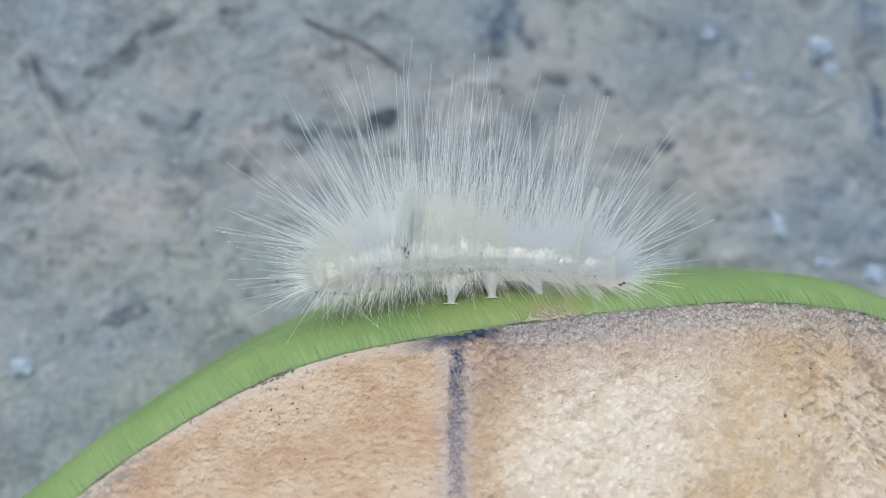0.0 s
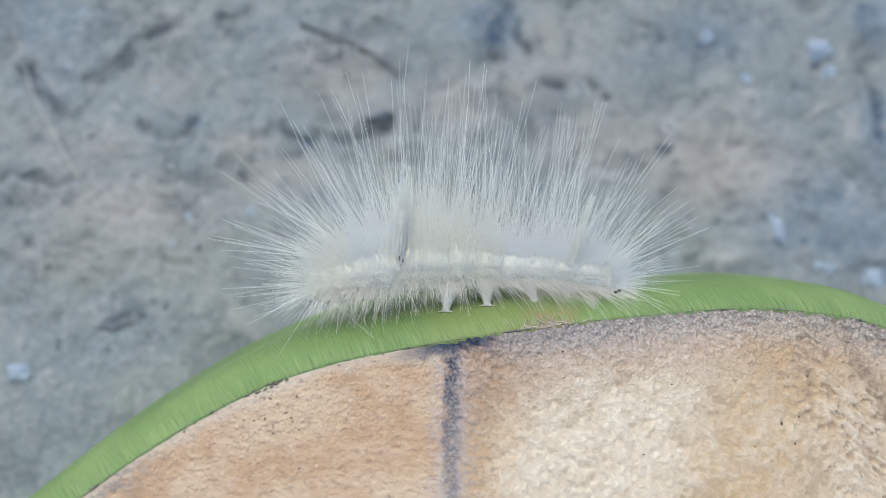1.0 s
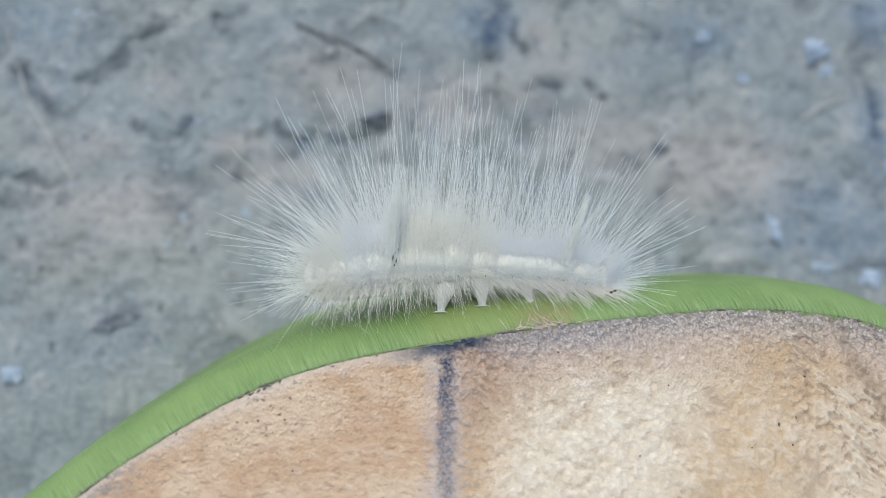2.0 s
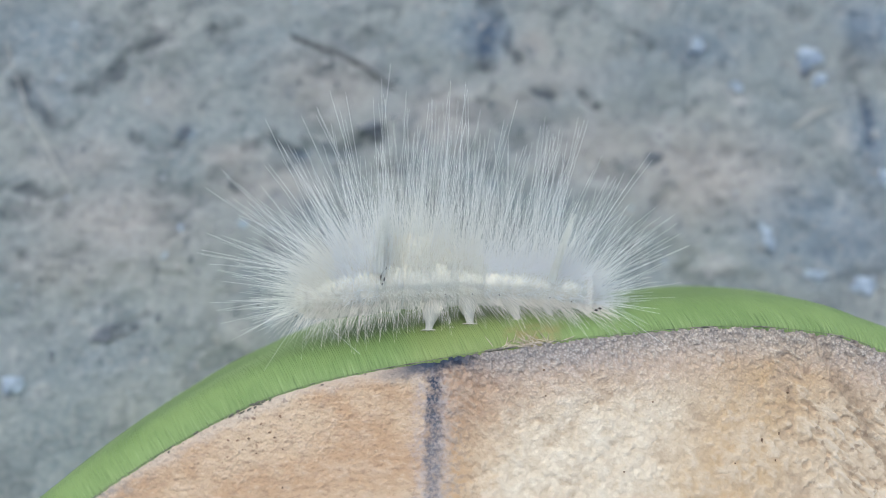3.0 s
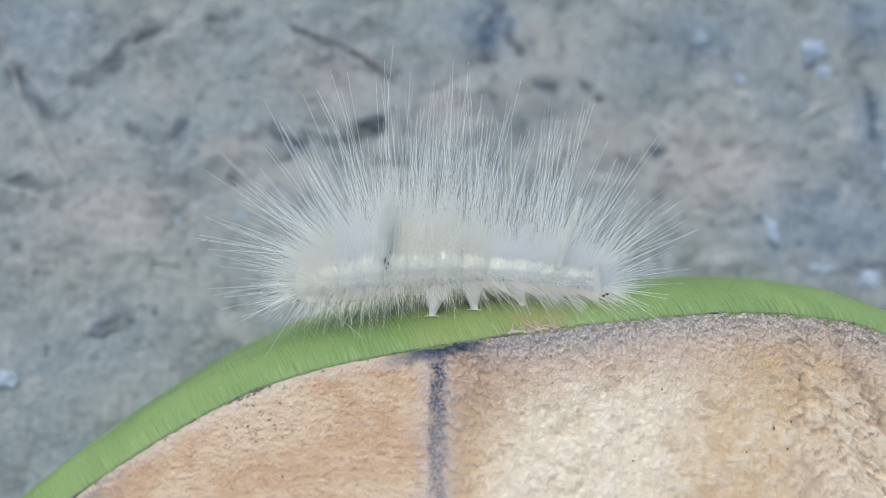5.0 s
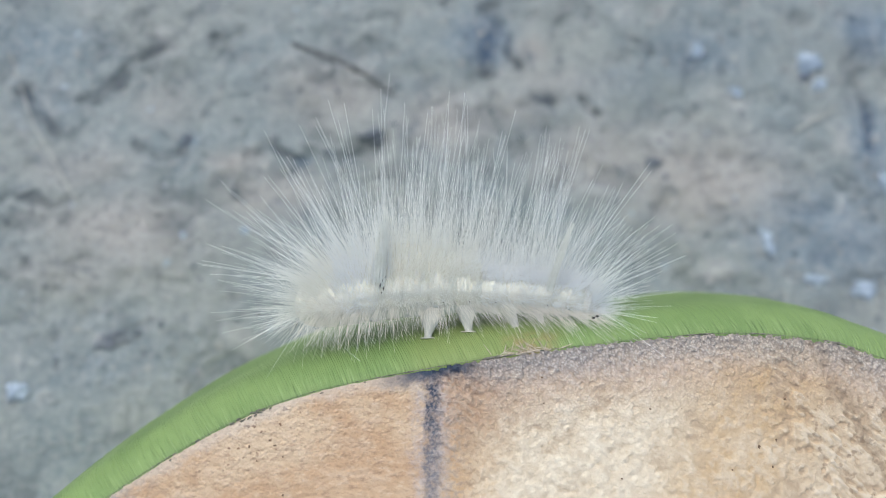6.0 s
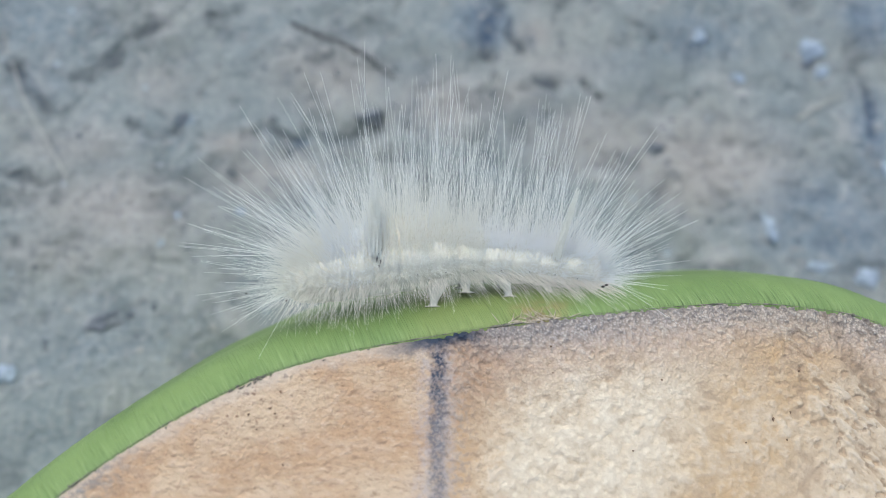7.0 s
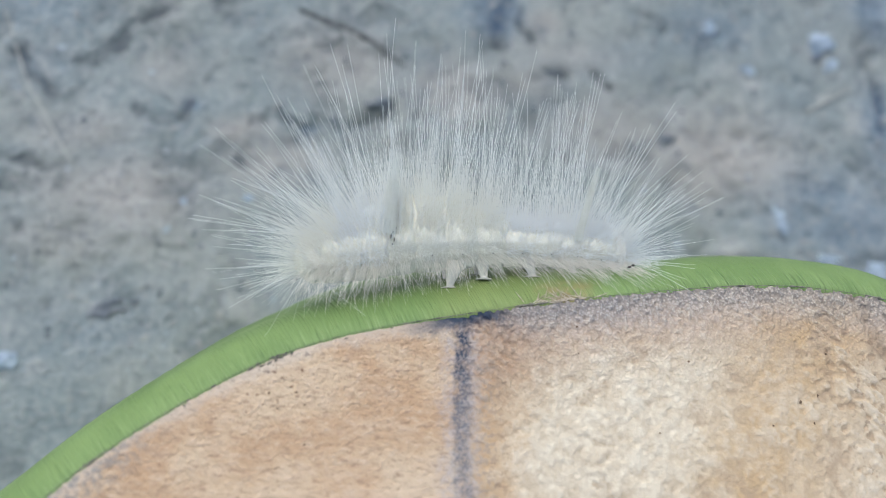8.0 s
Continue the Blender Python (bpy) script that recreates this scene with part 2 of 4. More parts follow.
    j1 = m.math("MULTIPLY", j1, m.step(off, 0.002, 0.017, 1.0, 0.7))
    j1 = m.math("MULTIPLY", j1, m.math("MULTIPLY", m.step(m.noise(1.1, 3, 0.6), 0.30, 0.55, 0.35, 1.0), m.step(m.noise(0.3, 2, 0.6), 0.60, 0.42, 0.55, 1.0)))
    halo = m.step(m.math("ABSOLUTE", m.math("SUBTRACT", xs, 0.0084)), 0.0024, 0.0008)
    c = m.mix(m.math("MULTIPLY", halo, m.step(m.noise(0.6, 3, 0.6), 0.35, 0.65, 0.15, 0.6)), c, (0.42, 0.375, 0.37))
    tee = m.math("MULTIPLY", m.step(offs, 0.0016, 0.0003), m.math("MULTIPLY", m.step(xs, 0.002, 0.008), m.step(xs, 0.0140, 0.0105)))
    slant = m.math("ABSOLUTE", m.math("SUBTRACT", m.math("ADD", xs, m.math("MULTIPLY", y, 0.5)), 0.0492))
    j2 = m.math("MULTIPLY", m.step(slant, 0.0013, 0.0002), m.step(m.noise(0.8, 3), 0.42, 0.62, 0.15, 0.8))
    c = m.mix(m.math("MAXIMUM", m.math("MAXIMUM", j1, tee), 0.0), c, m.mix(m.step(off, 0.001, 0.009), (0.035, 0.048, 0.078), (0.15, 0.15, 0.165)))
    slant2 = m.math("ABSOLUTE", m.math("SUBTRACT", m.math("ADD", xs, m.math("MULTIPLY", y, 0.5)), 0.0530))
    j3 = m.math("MULTIPLY", m.step(slant2, 0.0012, 0.0002), m.step(m.noise(0.7, 3), 0.45, 0.62, 0.05, 0.7))
    # brown of the slanted joints, with the shade of their pits painted in
    c = m.mix(m.math("MULTIPLY", m.math("MAXIMUM", j2, j3), 0.6), c, (0.20, 0.14, 0.09))
    m.color(c)
    m.bump(m.math("ADD", m.math("ADD", m.noise(0.28, 3), m.math("MULTIPLY", rip, 0.8)), m.math("MULTIPLY", bead, m.step(offs, 0.012, 0.002, -0.3, -1.2))), 0.08)
    return m.mat


def hair_material(name, tone, through_light):
    m = Nodes(name, 0.45, 0.3)
    m.color(m.mix(m.noise(1.5, 2), tone, tuple(min(1, v * 1.04) for v in tone)))
    out = m.t.nodes["Material Output"]
    tr = m.t.nodes.new("ShaderNodeBsdfTranslucent")
    tr.inputs[0].default_value = (*tone, 1)
    mx = m.t.nodes.new("ShaderNodeMixShader")
    mx.inputs[0].default_value = through_light
    m.link(m.b.outputs[0], mx.inputs[1])
    m.link(tr.outputs[0], mx.inputs[2])
    m.link(mx.outputs[0], out.inputs[0])
    return m.mat


def skin_material(name, wool_dark, wool_light):
    m = Nodes(name, 0.85, 0.1)
    a = m.noise(1.2, 4)
    x, y, z = m.split()
    strand = m.noise(0.13, 3, 0.6, m.stretch(1.0, 0.12, 0.25))
    # flank skin darkened, back wool lightened in colour to even out the light
    skin = m.mix(m.step(a, 0.3, 0.7), (0.66, 0.635, 0.535), (0.74, 0.715, 0.61))
    wool = m.mix(m.step(strand, 0.3, 0.7), wool_dark, wool_light)
    edge = m.math("ADD", y, m.math("MULTIPLY", m.math("SUBTRACT", m.noise(0.7, 3), 0.5), 0.002))
    m.color(m.mix(m.step(edge, 0.0010, 0.0052), skin, wool))
    m.b.inputs["Subsurface Weight"].default_value = 0.4
    m.b.inputs["Subsurface Radius"].default_value = (0.001, 0.0009, 0.0007)
    m.bump(strand, 0.07)
    return m.mat


def wool_material(name, dark, light):
    """Pale flesh, or hair matted so close that light soaks through it."""
    m = Nodes(name, 0.6, 0.2)
    m.color(m.mix(m.noise(0.4, 3), dark, light))
    m.b.inputs["Subsurface Weight"].default_value = 0.5
    m.b.inputs["Subsurface Radius"].default_value = (0.001, 0.001, 0.0009)
    m.bump(m.noise(0.12, 3, 0.6, m.stretch(1.0, 0.15, 1.0)), 0.06)
    return m.mat


SOIL = soil_material()
TUFT = plain_material("matted_hair", (0.86, 0.86, 0.78), (0.94, 0.94, 0.87), 1.0, 0.7, 0.01, 0.2)
LEG = wool_material("leg_skin", (0.60, 0.575, 0.50), (0.70, 0.675, 0.60))
FOAM = foam_material()
PRINT = footbed_material()
GLUE = plain_material("old_glue", (0.10, 0.10, 0.075), (0.28, 0.26, 0.20), 0.8, 0.8, 0.1)
HAIR = hair_material("white_hair", (0.97, 0.968, 0.915), 0.1)
FRINGE = hair_material("beige_fringe", (0.93, 0.88, 0.78), 0.2)
DOWN = hair_material("cream_down", (0.99, 0.97, 0.885), 0.1)
SILK = hair_material("white_down", (0.965, 0.99, 0.97), 0.1)
SKIN = skin_material("white_woolly_skin", (0.78, 0.80, 0.76), (0.87, 0.89, 0.85))
CREAM = skin_material("cream_woolly_skin", (0.85, 0.815, 0.70), (0.92, 0.885, 0.77))
SPOT = plain_material("dark_skin", (0.02, 0.02, 0.02), (0.08, 0.07, 0.05), 0.4, 0.5, 0.05)
GLOSS = hair_material("glossy_hair", (0.975, 0.98, 0.96), 0.06)
STONE = plain_material("pale_stone", (0.24, 0.29, 0.36), (0.50, 0.57, 0.65), 1.6, 0.6, 0.3)
DIRT = plain_material("brown_dirt", (0.13, 0.08, 0.05), (0.30, 0.20, 0.125), 0.3, 0.85, 0.05)
# dark colour of the lumps that stand in for crevice shade
CLOD = plain_material("shade_soil", (0.11, 0.125, 0.15), (0.25, 0.262, 0.28), 3, 0.9, 0.5)
BARK = plain_material("twig_bark", (0.07, 0.075, 0.08), (0.20, 0.20, 0.20), 2, 0.85, 0.3)
def grit_material():
    m = Nodes("grit", 0.85, 0.3)
    n = m.t.nodes.new("ShaderNodeNewGeometry").outputs["Random Per Island"]
    c = m.mix(m.step(n, 0.0, 0.75), (0.10, 0.115, 0.135), (0.34, 0.335, 0.32))
    m.color(m.mix(m.step(n, 0.93, 1.0), c, (0.38, 0.43, 0.49)))
    return m.mat


GRIT = grit_material()
FIBRE = plain_material("torn_fibre", (0.40, 0.32, 0.22), (0.72, 0.63, 0.51), 0.6, 0.8, 0.05)
STRAW = plain_material("dry_straw", (0.34, 0.335, 0.31), (0.47, 0.455, 0.42), 2, 0.7, 0.1)


# ---- geometry tools ----
def smooth(me):
    me.polygons.foreach_set("use_smooth", [True] * len(me.polygons))
    return me


def mesh(name, verts, faces, mat, uv=None, relief=None):
    """A mesh from metres; uv: one pair for each vertex."""
    me = bpy.data.meshes.new(name)
    me.from_pydata(verts if isinstance(verts, list) else verts.tolist(), [], faces)
    me.materials.append(mat)
    if uv is not None:
        layer = me.uv_layers.new(name="along")
        idx = np.empty(len(me.loops), dtype=np.int32)
        me.loops.foreach_get("vertex_index", idx)
        layer.data.foreach_set("uv", np.asarray(uv, dtype=np.float32)[idx].ravel())
        if relief is not None:
            layer = me.uv_layers.new(name="relief")
            layer.data.foreach_set("uv", np.stack([relief, relief], 1).astype(np.float32)[idx].ravel())
    me.validate()
    return smooth(me)


def part(name, me, parent, label="", kind="", at=None):
    ob = new(name, me)
    ob.parent = parent
    if at is not None:
        ob.matrix_basis = at
    return tagged(ob, label, kind=kind)


def hash2(i, j, seed):
    h = (i.astype(np.int64) * 374761393 + j.astype(np.int64) * 668265263 + seed * 1442695041) & 0xFFFFFFFF
    h = ((h ^ (h >> 13)) * 1274126177) & 0xFFFFFFFF
    return ((h ^ (h >> 16)) & 0xFFFFFF) / float(0xFFFFFF)


def vnoise(x, y, seed=0):
    """Smooth value noise, 0 to 1, in one-unit cells."""
    i, j = np.floor(x), np.floor(y)
    a, b = x - i, y - j
    a, b = a * a * a * (a * (a * 6 - 15) + 10), b * b * b * (b * (b * 6 - 15) + 10)
    n00, n10, n01, n11 = hash2(i, j, seed), hash2(i + 1, j, seed), hash2(i, j + 1, seed), hash2(i + 1, j + 1, seed)
    return (n00 * (1 - a) + n10 * a) * (1 - b) + (n01 * (1 - a) + n11 * a) * b


def fbm(x, y, octaves, seed=0):
    s, amp, tot = 0, 1.0, 0
    for k in range(octaves):
        s = s + amp * vnoise(x * 2 ** k + 17.3 * k, y * 2 ** k - 9.1 * k, seed + k)
        tot, amp = tot + amp, amp * 0.55
    return s / tot


def ramp(v, lo, hi):
    a = np.clip((v - lo) / (hi - lo), 0, 1)
    return a * a * (3 - 2 * a)


def grid_faces(nu, nv, closed=False):
    """Quads of a grid whose vertex (i, j) has index i * nv + j."""
    out = []
    for i in range(nu if closed else nu - 1):
        a, b = i * nv, ((i + 1) % nu) * nv
        for j in range(nv - 1):
            out.append((a + j, b + j, b + j + 1, a + j + 1))
    return out


def catmull(points, per, closed=False):
    """A smooth line through a few points."""
    p = [np.array(q, float) for q in points]
    n, out = len(p), []
    for i in range(n if closed else n - 1):
        g = (lambda k: p[k % n]) if closed else (lambda k: p[min(max(k, 0), n - 1)])
        a, b, c, d = g(i - 1), g(i), g(i + 1), g(i + 2)
        for k in range(per):
            t = k / per
            out.append(0.5 * (2 * b + (c - a) * t + (2 * a - 5 * b + 4 * c - d) * t * t + (3 * b - a - 3 * c + d) * t ** 3))
    if not closed:
        out.append(p[-1])
    return np.array(out)


def lump(name, size, seed, mat, rough=0.3, n=12):
    """An uneven pebble or clod, flat below; size in mm."""
    rnd = random.Random(seed)
    o = Vector((rnd.uniform(-50, 50), rnd.uniform(-50, 50), rnd.uniform(-50, 50)))
    bm = bmesh.new()
    bmesh.ops.create_icosphere(bm, subdivisions=3, radius=1.0)
    for v in bm.verts:
        d = v.co.normalized()
        k = 1 + rough * (noise.fractal(d * 1.3 + o, 0.8, 2.0, 4))
        v.co = Vector((d.x * size[0], d.y * size[1], max(d.z, -0.35) * size[2])) * k * MM
    me = bpy.data.meshes.new(name)
    bm.to_mesh(me)
    bm.free()
    me.materials.append(mat)
    return smooth(me)


def tube(name, line, radius, mat, sides=6, seed=0, wob=0.15):
    """A stick along a line of points (mm), tapered and uneven."""
    rnd = random.Random(seed)
    verts, n = [], len(line)
    for i in range(n):
        t = Vector(line[min(i + 1, n - 1)]) - Vector(line[max(i - 1, 0)])
        t.normalize()
        side = t.cross(Vector((0, 0, 1))).normalized()
        up = side.cross(t)
        r = radius(i / (n - 1)) * (1 + rnd.uniform(-wob, wob))
        for k in range(sides):
            a = 2 * math.pi * k / sides
            verts.append((Vector(line[i]) + (side * math.cos(a) + up * math.sin(a)) * r) * MM)
    faces = [(i * sides + k, i * sides + (k + 1) % sides, (i + 1) * sides + (k + 1) % sides, (i + 1) * sides + k) for i in range(n - 1) for k in range(sides)]
    faces += [tuple(range(sides - 1, -1, -1)), tuple((n - 1) * sides + k for k in range(sides))]
    return mesh(name, verts, faces, mat)


# ---- ground ----
# Hollows and stains of the soil, mm, with crevice shade painted in as dark: cracks as lines (half width, points),
# patches as (x, y, half length, half width, turn, strength)
CRACKS = [(1.0, [(-42.3, 49.3), (-38.8, 50.1), (-36.9, 52.5), (-35.0, 54.5), (-32.6, 57.2), (-29.4, 58.1)]), (0.6, [(-22.9, 60.4), (-18.1, 62.1)]), (0.9, [(-50.9, 50.9), (-48.6, 46.4), (-45.8, 44.1), (-43.1, 43.5), (-41.3, 45.4)]), (0.9, [(-52.7, 33.0), (-48.0, 33.4), (-44.7, 32.3), (-42.3, 32.4)]), (0.9, [(-33.2, 41.9), (-29.8, 40.4), (-26.9, 40.5), (-25.4, 43.5)]), (0.8, [(-15.4, 40.2), (-12.9, 42.4), (-8.5, 40.5), (-6.3, 38.3)]), (1.0, [(-2.2, 40.3), (0.6, 41.0), (4.6, 44.1)]), (2.3, [(20.7, 56.3), (22.1, 60.8), (22.9, 69.0)]), (0.8, [(25.4, 63.0), (25.1, 59.5), (27.2, 57.1)]), (0.7, [(46.0, 63.3), (49.6, 61.0)]), (0.9, [(29.9, 51.3), (33.6, 51.4)]), (0.6, [(37.5, 51.8), (40.5, 49.0)]), (1.0, [(86.4, 58.4), (87.9, 53.8), (87.7, 44.6)])]
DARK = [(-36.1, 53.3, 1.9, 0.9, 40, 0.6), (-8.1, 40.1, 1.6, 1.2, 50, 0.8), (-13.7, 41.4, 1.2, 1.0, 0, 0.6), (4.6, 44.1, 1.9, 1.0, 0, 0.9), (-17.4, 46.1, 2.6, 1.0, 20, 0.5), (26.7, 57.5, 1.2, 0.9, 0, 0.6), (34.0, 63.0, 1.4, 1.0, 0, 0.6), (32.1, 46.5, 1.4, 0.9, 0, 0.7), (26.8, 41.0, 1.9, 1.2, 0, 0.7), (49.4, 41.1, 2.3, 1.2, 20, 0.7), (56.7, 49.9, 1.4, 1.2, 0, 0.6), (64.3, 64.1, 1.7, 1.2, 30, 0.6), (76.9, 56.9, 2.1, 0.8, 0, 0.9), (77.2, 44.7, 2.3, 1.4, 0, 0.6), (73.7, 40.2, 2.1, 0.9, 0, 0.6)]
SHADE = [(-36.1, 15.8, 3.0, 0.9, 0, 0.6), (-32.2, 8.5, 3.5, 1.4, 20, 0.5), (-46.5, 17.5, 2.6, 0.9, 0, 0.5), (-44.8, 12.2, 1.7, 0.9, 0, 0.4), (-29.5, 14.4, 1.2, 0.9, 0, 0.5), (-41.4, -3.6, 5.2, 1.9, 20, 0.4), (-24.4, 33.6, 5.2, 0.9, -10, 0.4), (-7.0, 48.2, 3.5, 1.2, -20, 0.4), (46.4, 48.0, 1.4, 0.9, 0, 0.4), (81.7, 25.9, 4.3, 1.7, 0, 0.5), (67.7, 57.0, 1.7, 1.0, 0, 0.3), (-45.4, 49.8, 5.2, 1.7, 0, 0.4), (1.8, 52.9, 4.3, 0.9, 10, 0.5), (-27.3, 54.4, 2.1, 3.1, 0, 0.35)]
BLUE = [(78.0, 28.7, 15.7, 7.8, 0, 0.8), (89.4, 66.5, 6.1, 5.2, 0, 1.0), (20.9, 61.8, 5.2, 5.2, 0, 0.9), (-25.3, 43.1, 1.9, 1.4, 0, 1.0), (-50.3, 57.9, 10.4, 4.3, 0, 0.35), (-48.5, 47.8, 6.1, 4.3, 0, 0.35), (58.0, 60.6, 7.8, 4.3, 0, 0.6), (87.7, 43.6, 4.3, 9.6, 0, 0.9), (-34.8, 9.4, 20.9, 7.0, 0, 0.35), (42.9, 54.8, 7.8, 3.5, 0, 0.25), (-8.1, 40.2, 1.7, 1.2, 0, 0.6)]
BEIGE = [(15.0, 47.0, 9.0, 6.0, 0, 0.8), (27.0, 49.0, 7.0, 4.0, 0, 0.6), (58.4, 38.7, 15.7, 8.7, 0, 0.9), (-17.9, 39.4, 5.2, 2.6, 0, 0.9), (-12.6, 34.6, 9.6, 4.3, 0, 0.7), (-3.6, 51.7, 10.4, 6.1, 0, 0.7), (38.5, 41.9, 13.9, 7.0, 0, 0.7), (-33.9, 28.7, 13.0, 6.1, 0, 0.8), (-40.3, 38.2, 9.6, 3.5, 0, 0.6), (29.6, 60.2, 3.5, 3.0, 0, 0.8), (33.3, 54.4, 9.6, 3.5, 0, 0.5), (-29.5, 48.6, 5.2, 3.5, 0, 0.5), (-41.4, 22.6, 10.4, 3.5, 0, 0.5)]


def patches(x, y, spots):
    out = np.zeros_like(x)
    for px, py, a, b, turn, k in spots:
        c, q = math.cos(radians(turn)), math.sin(radians(turn))
        dx, dy = x - px, y - py
        d = np.hypot((dx * c + dy * q) / a, (dy * c - dx * q) / b)
        out = np.maximum(out, k * (1 - ramp(d, 0.1, 1.6)))
    return out


def soil_tones(x, y):
    """How dark (painted crevice shade), blue and beige the soil is at x, y in mm."""
    wx = x + 2.4 * (fbm(x / 5, y / 5, 4, 51) - 0.5) + 1.2 * (fbm(x / 1.3, y / 1.3, 2, 53) - 0.5)
    wy = y + 2.4 * (fbm(x / 5, y / 5, 4, 52) - 0.5) + 1.2 * (fbm(x / 1.3, y / 1.3, 2, 54) - 0.5)
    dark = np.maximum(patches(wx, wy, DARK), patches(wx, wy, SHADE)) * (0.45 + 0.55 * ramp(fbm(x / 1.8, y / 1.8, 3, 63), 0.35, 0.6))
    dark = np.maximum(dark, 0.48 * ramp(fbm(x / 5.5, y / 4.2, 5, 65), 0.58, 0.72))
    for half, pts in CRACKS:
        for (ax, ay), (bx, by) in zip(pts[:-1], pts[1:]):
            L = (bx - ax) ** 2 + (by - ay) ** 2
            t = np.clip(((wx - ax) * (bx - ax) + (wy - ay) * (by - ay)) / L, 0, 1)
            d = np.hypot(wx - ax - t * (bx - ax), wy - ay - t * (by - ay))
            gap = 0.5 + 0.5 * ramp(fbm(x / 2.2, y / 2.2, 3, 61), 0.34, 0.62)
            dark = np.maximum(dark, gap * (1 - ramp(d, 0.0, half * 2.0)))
    near = 1 - ramp(np.hypot(x - 15, y - 30), 90, 140)
    return dark * near, patches(wx, wy, BLUE), patches(wx, wy, BEIGE)


def ground_height(x, y):
    """Relief of the soil in mm at x, y in mm."""
    near = 1 - ramp(np.hypot(x - 15, y - 20), 120, 400)
    h = 3.0 * (fbm(x / 24, y / 24, 3, 3) - 0.5) + 1.9 * (fbm(x / 6.5, y / 6.5, 4, 11) - 0.5)
    ridge = np.abs(fbm(x / 15 + 4, y / 15, 4, 29) - 0.5)
    h = h - 0.35 * (1 - ramp(ridge, 0.0, 0.05)) - 0.9 * soil_tones(x, y)[0]
    flat = ramp(y, -6, 16)
    return h * (0.15 + 0.85 * near) * flat


def build_ground():
    def axis(lo, hi, step):
        mid = list(np.arange(lo, hi + step / 2, step))
        d, a, b = step, lo, hi
        left, right = [], []
        while b < 40000:
            d *= 1.35
            a, b = a - d, b + d
            left.append(a)
            right.append(b)
        return np.array(left[::-1] + mid + right)
    xs, ys = axis(-70, 108, 0.5), axis(-16, 86, 0.5)
    X, Y = np.meshgrid(xs, ys, indexing="ij")
    Z = ground_height(X, Y)
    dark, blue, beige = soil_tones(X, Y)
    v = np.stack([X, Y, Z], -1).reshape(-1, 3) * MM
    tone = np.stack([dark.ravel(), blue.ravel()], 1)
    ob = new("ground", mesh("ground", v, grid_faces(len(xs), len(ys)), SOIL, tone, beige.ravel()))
    tagged(ob, "grey dry bare soil with cracks and crumbs", "ground", kind="structure")


build_ground()


# ---- sandal ----
OUTLINE = [(10, -235), (-20, -212), (-34, -160), (-43, -100), (-46, -50), (-36, -22), (-24, -9), (-13.3, -1.2), (-3.6, 3.3), (8.5, 5.85), (21.2, 7.7),
           (34.8, 8.95), (43.2, 8.7), (50.5, 7.2), (60, 2), (68, -14), (70, -42), (62, -100), (50, -160), (40, -212)]


def edge_line():
    """The footbed's rim: places, outward normals and running length, dense where it is seen."""
    raw = catmull(OUTLINE, 60, True)
    seg = np.linalg.norm(np.roll(raw, -1, 0) - raw, axis=1)
    run = np.concatenate([[0], np.cumsum(seg)])
    loop = np.vstack([raw, raw[:1]])
    a, b = (run[np.argmin(np.hypot(raw[:, 0] - q[0], raw[:, 1] - q[1]))] for q in ((-38, -26), (62, 0)))
    s = np.concatenate([np.arange(0, a, 3.0), np.arange(a, b, 0.14), np.arange(b, run[-1] - 0.5, 3.0)])
    p = np.stack([np.interp(s, run, loop[:, k]) for k in (0, 1)], 1)
    e = 1.5
    ahead = np.stack([np.interp((s + e) % run[-1], run, loop[:, k]) for k in (0, 1)], 1)
    back = np.stack([np.interp((s - e) % run[-1], run, loop[:, k]) for k in (0, 1)], 1)
    t = ahead - back
    t /= np.linalg.norm(t, axis=1)[:, None]
    return p, np.stack([-t[:, 1], t[:, 0]], 1), s


def footbed_relief(x, y, off):
    left = 0.11 * (fbm(x / 1.3, y / 0.55, 3, 5) - 0.5) + 0.18 * (fbm(x / 0.5, y / 0.30, 2, 6) - 0.5)
    peb = 0.32 * (fbm(x / 0.62, y / 0.55, 3, 8) - 0.5) + 0.26 * (fbm(x / 3.0, y / 3.0, 2, 9) - 0.5)
    bead = 0.58 * (fbm(x / 0.30, y / 0.34, 2, 14) - 0.5)
    along, across = 0.77 * x - 0.64 * y, 0.64 * x + 0.77 * y
    worn = ramp(x + 0.5 * y, 41, 46) * ramp(fbm(x / 3.5, y / 3.5, 2, 52), 0.36, 0.56)
    scuff = 0.62 * (fbm(along / 1.5, across / 0.34, 3, 51) - 0.5) * worn
    side = ramp(x, 8.2, 9.6)
    rim = ramp(-off, -6.5, -1.2)
    h = left * (1 - side) + (peb * (1 - rim) + bead * rim + scuff + 0.5 * (fbm(along / 0.8, across / 0.32, 2, 57) - 0.5) * (1 - ramp(x, 11.5, 15.5)) * ramp(-off, -10, -4)) * side
    joint = 1 - ramp(np.abs(x + 0.8 * (fbm(x / 2, y / 2, 3, 21) - 0.5) - 8.8), 0.2, 1.2)
    slant = 1 - ramp(np.abs(x + 0.5 * y - 49.2 + 1.5 * (fbm(x / 2, y / 2, 3, 22) - 0.5)), 0.2, 1.1)
    pit = ramp(fbm(x / 1.1, y / 0.9, 2, 33), 0.68, 0.78) * ramp(x + 0.5 * y, 36, 44)
    return h - 0.14 * joint - 0.14 * slant - 0.2 * pit - 0.22 * np.exp(-off / 0.25)


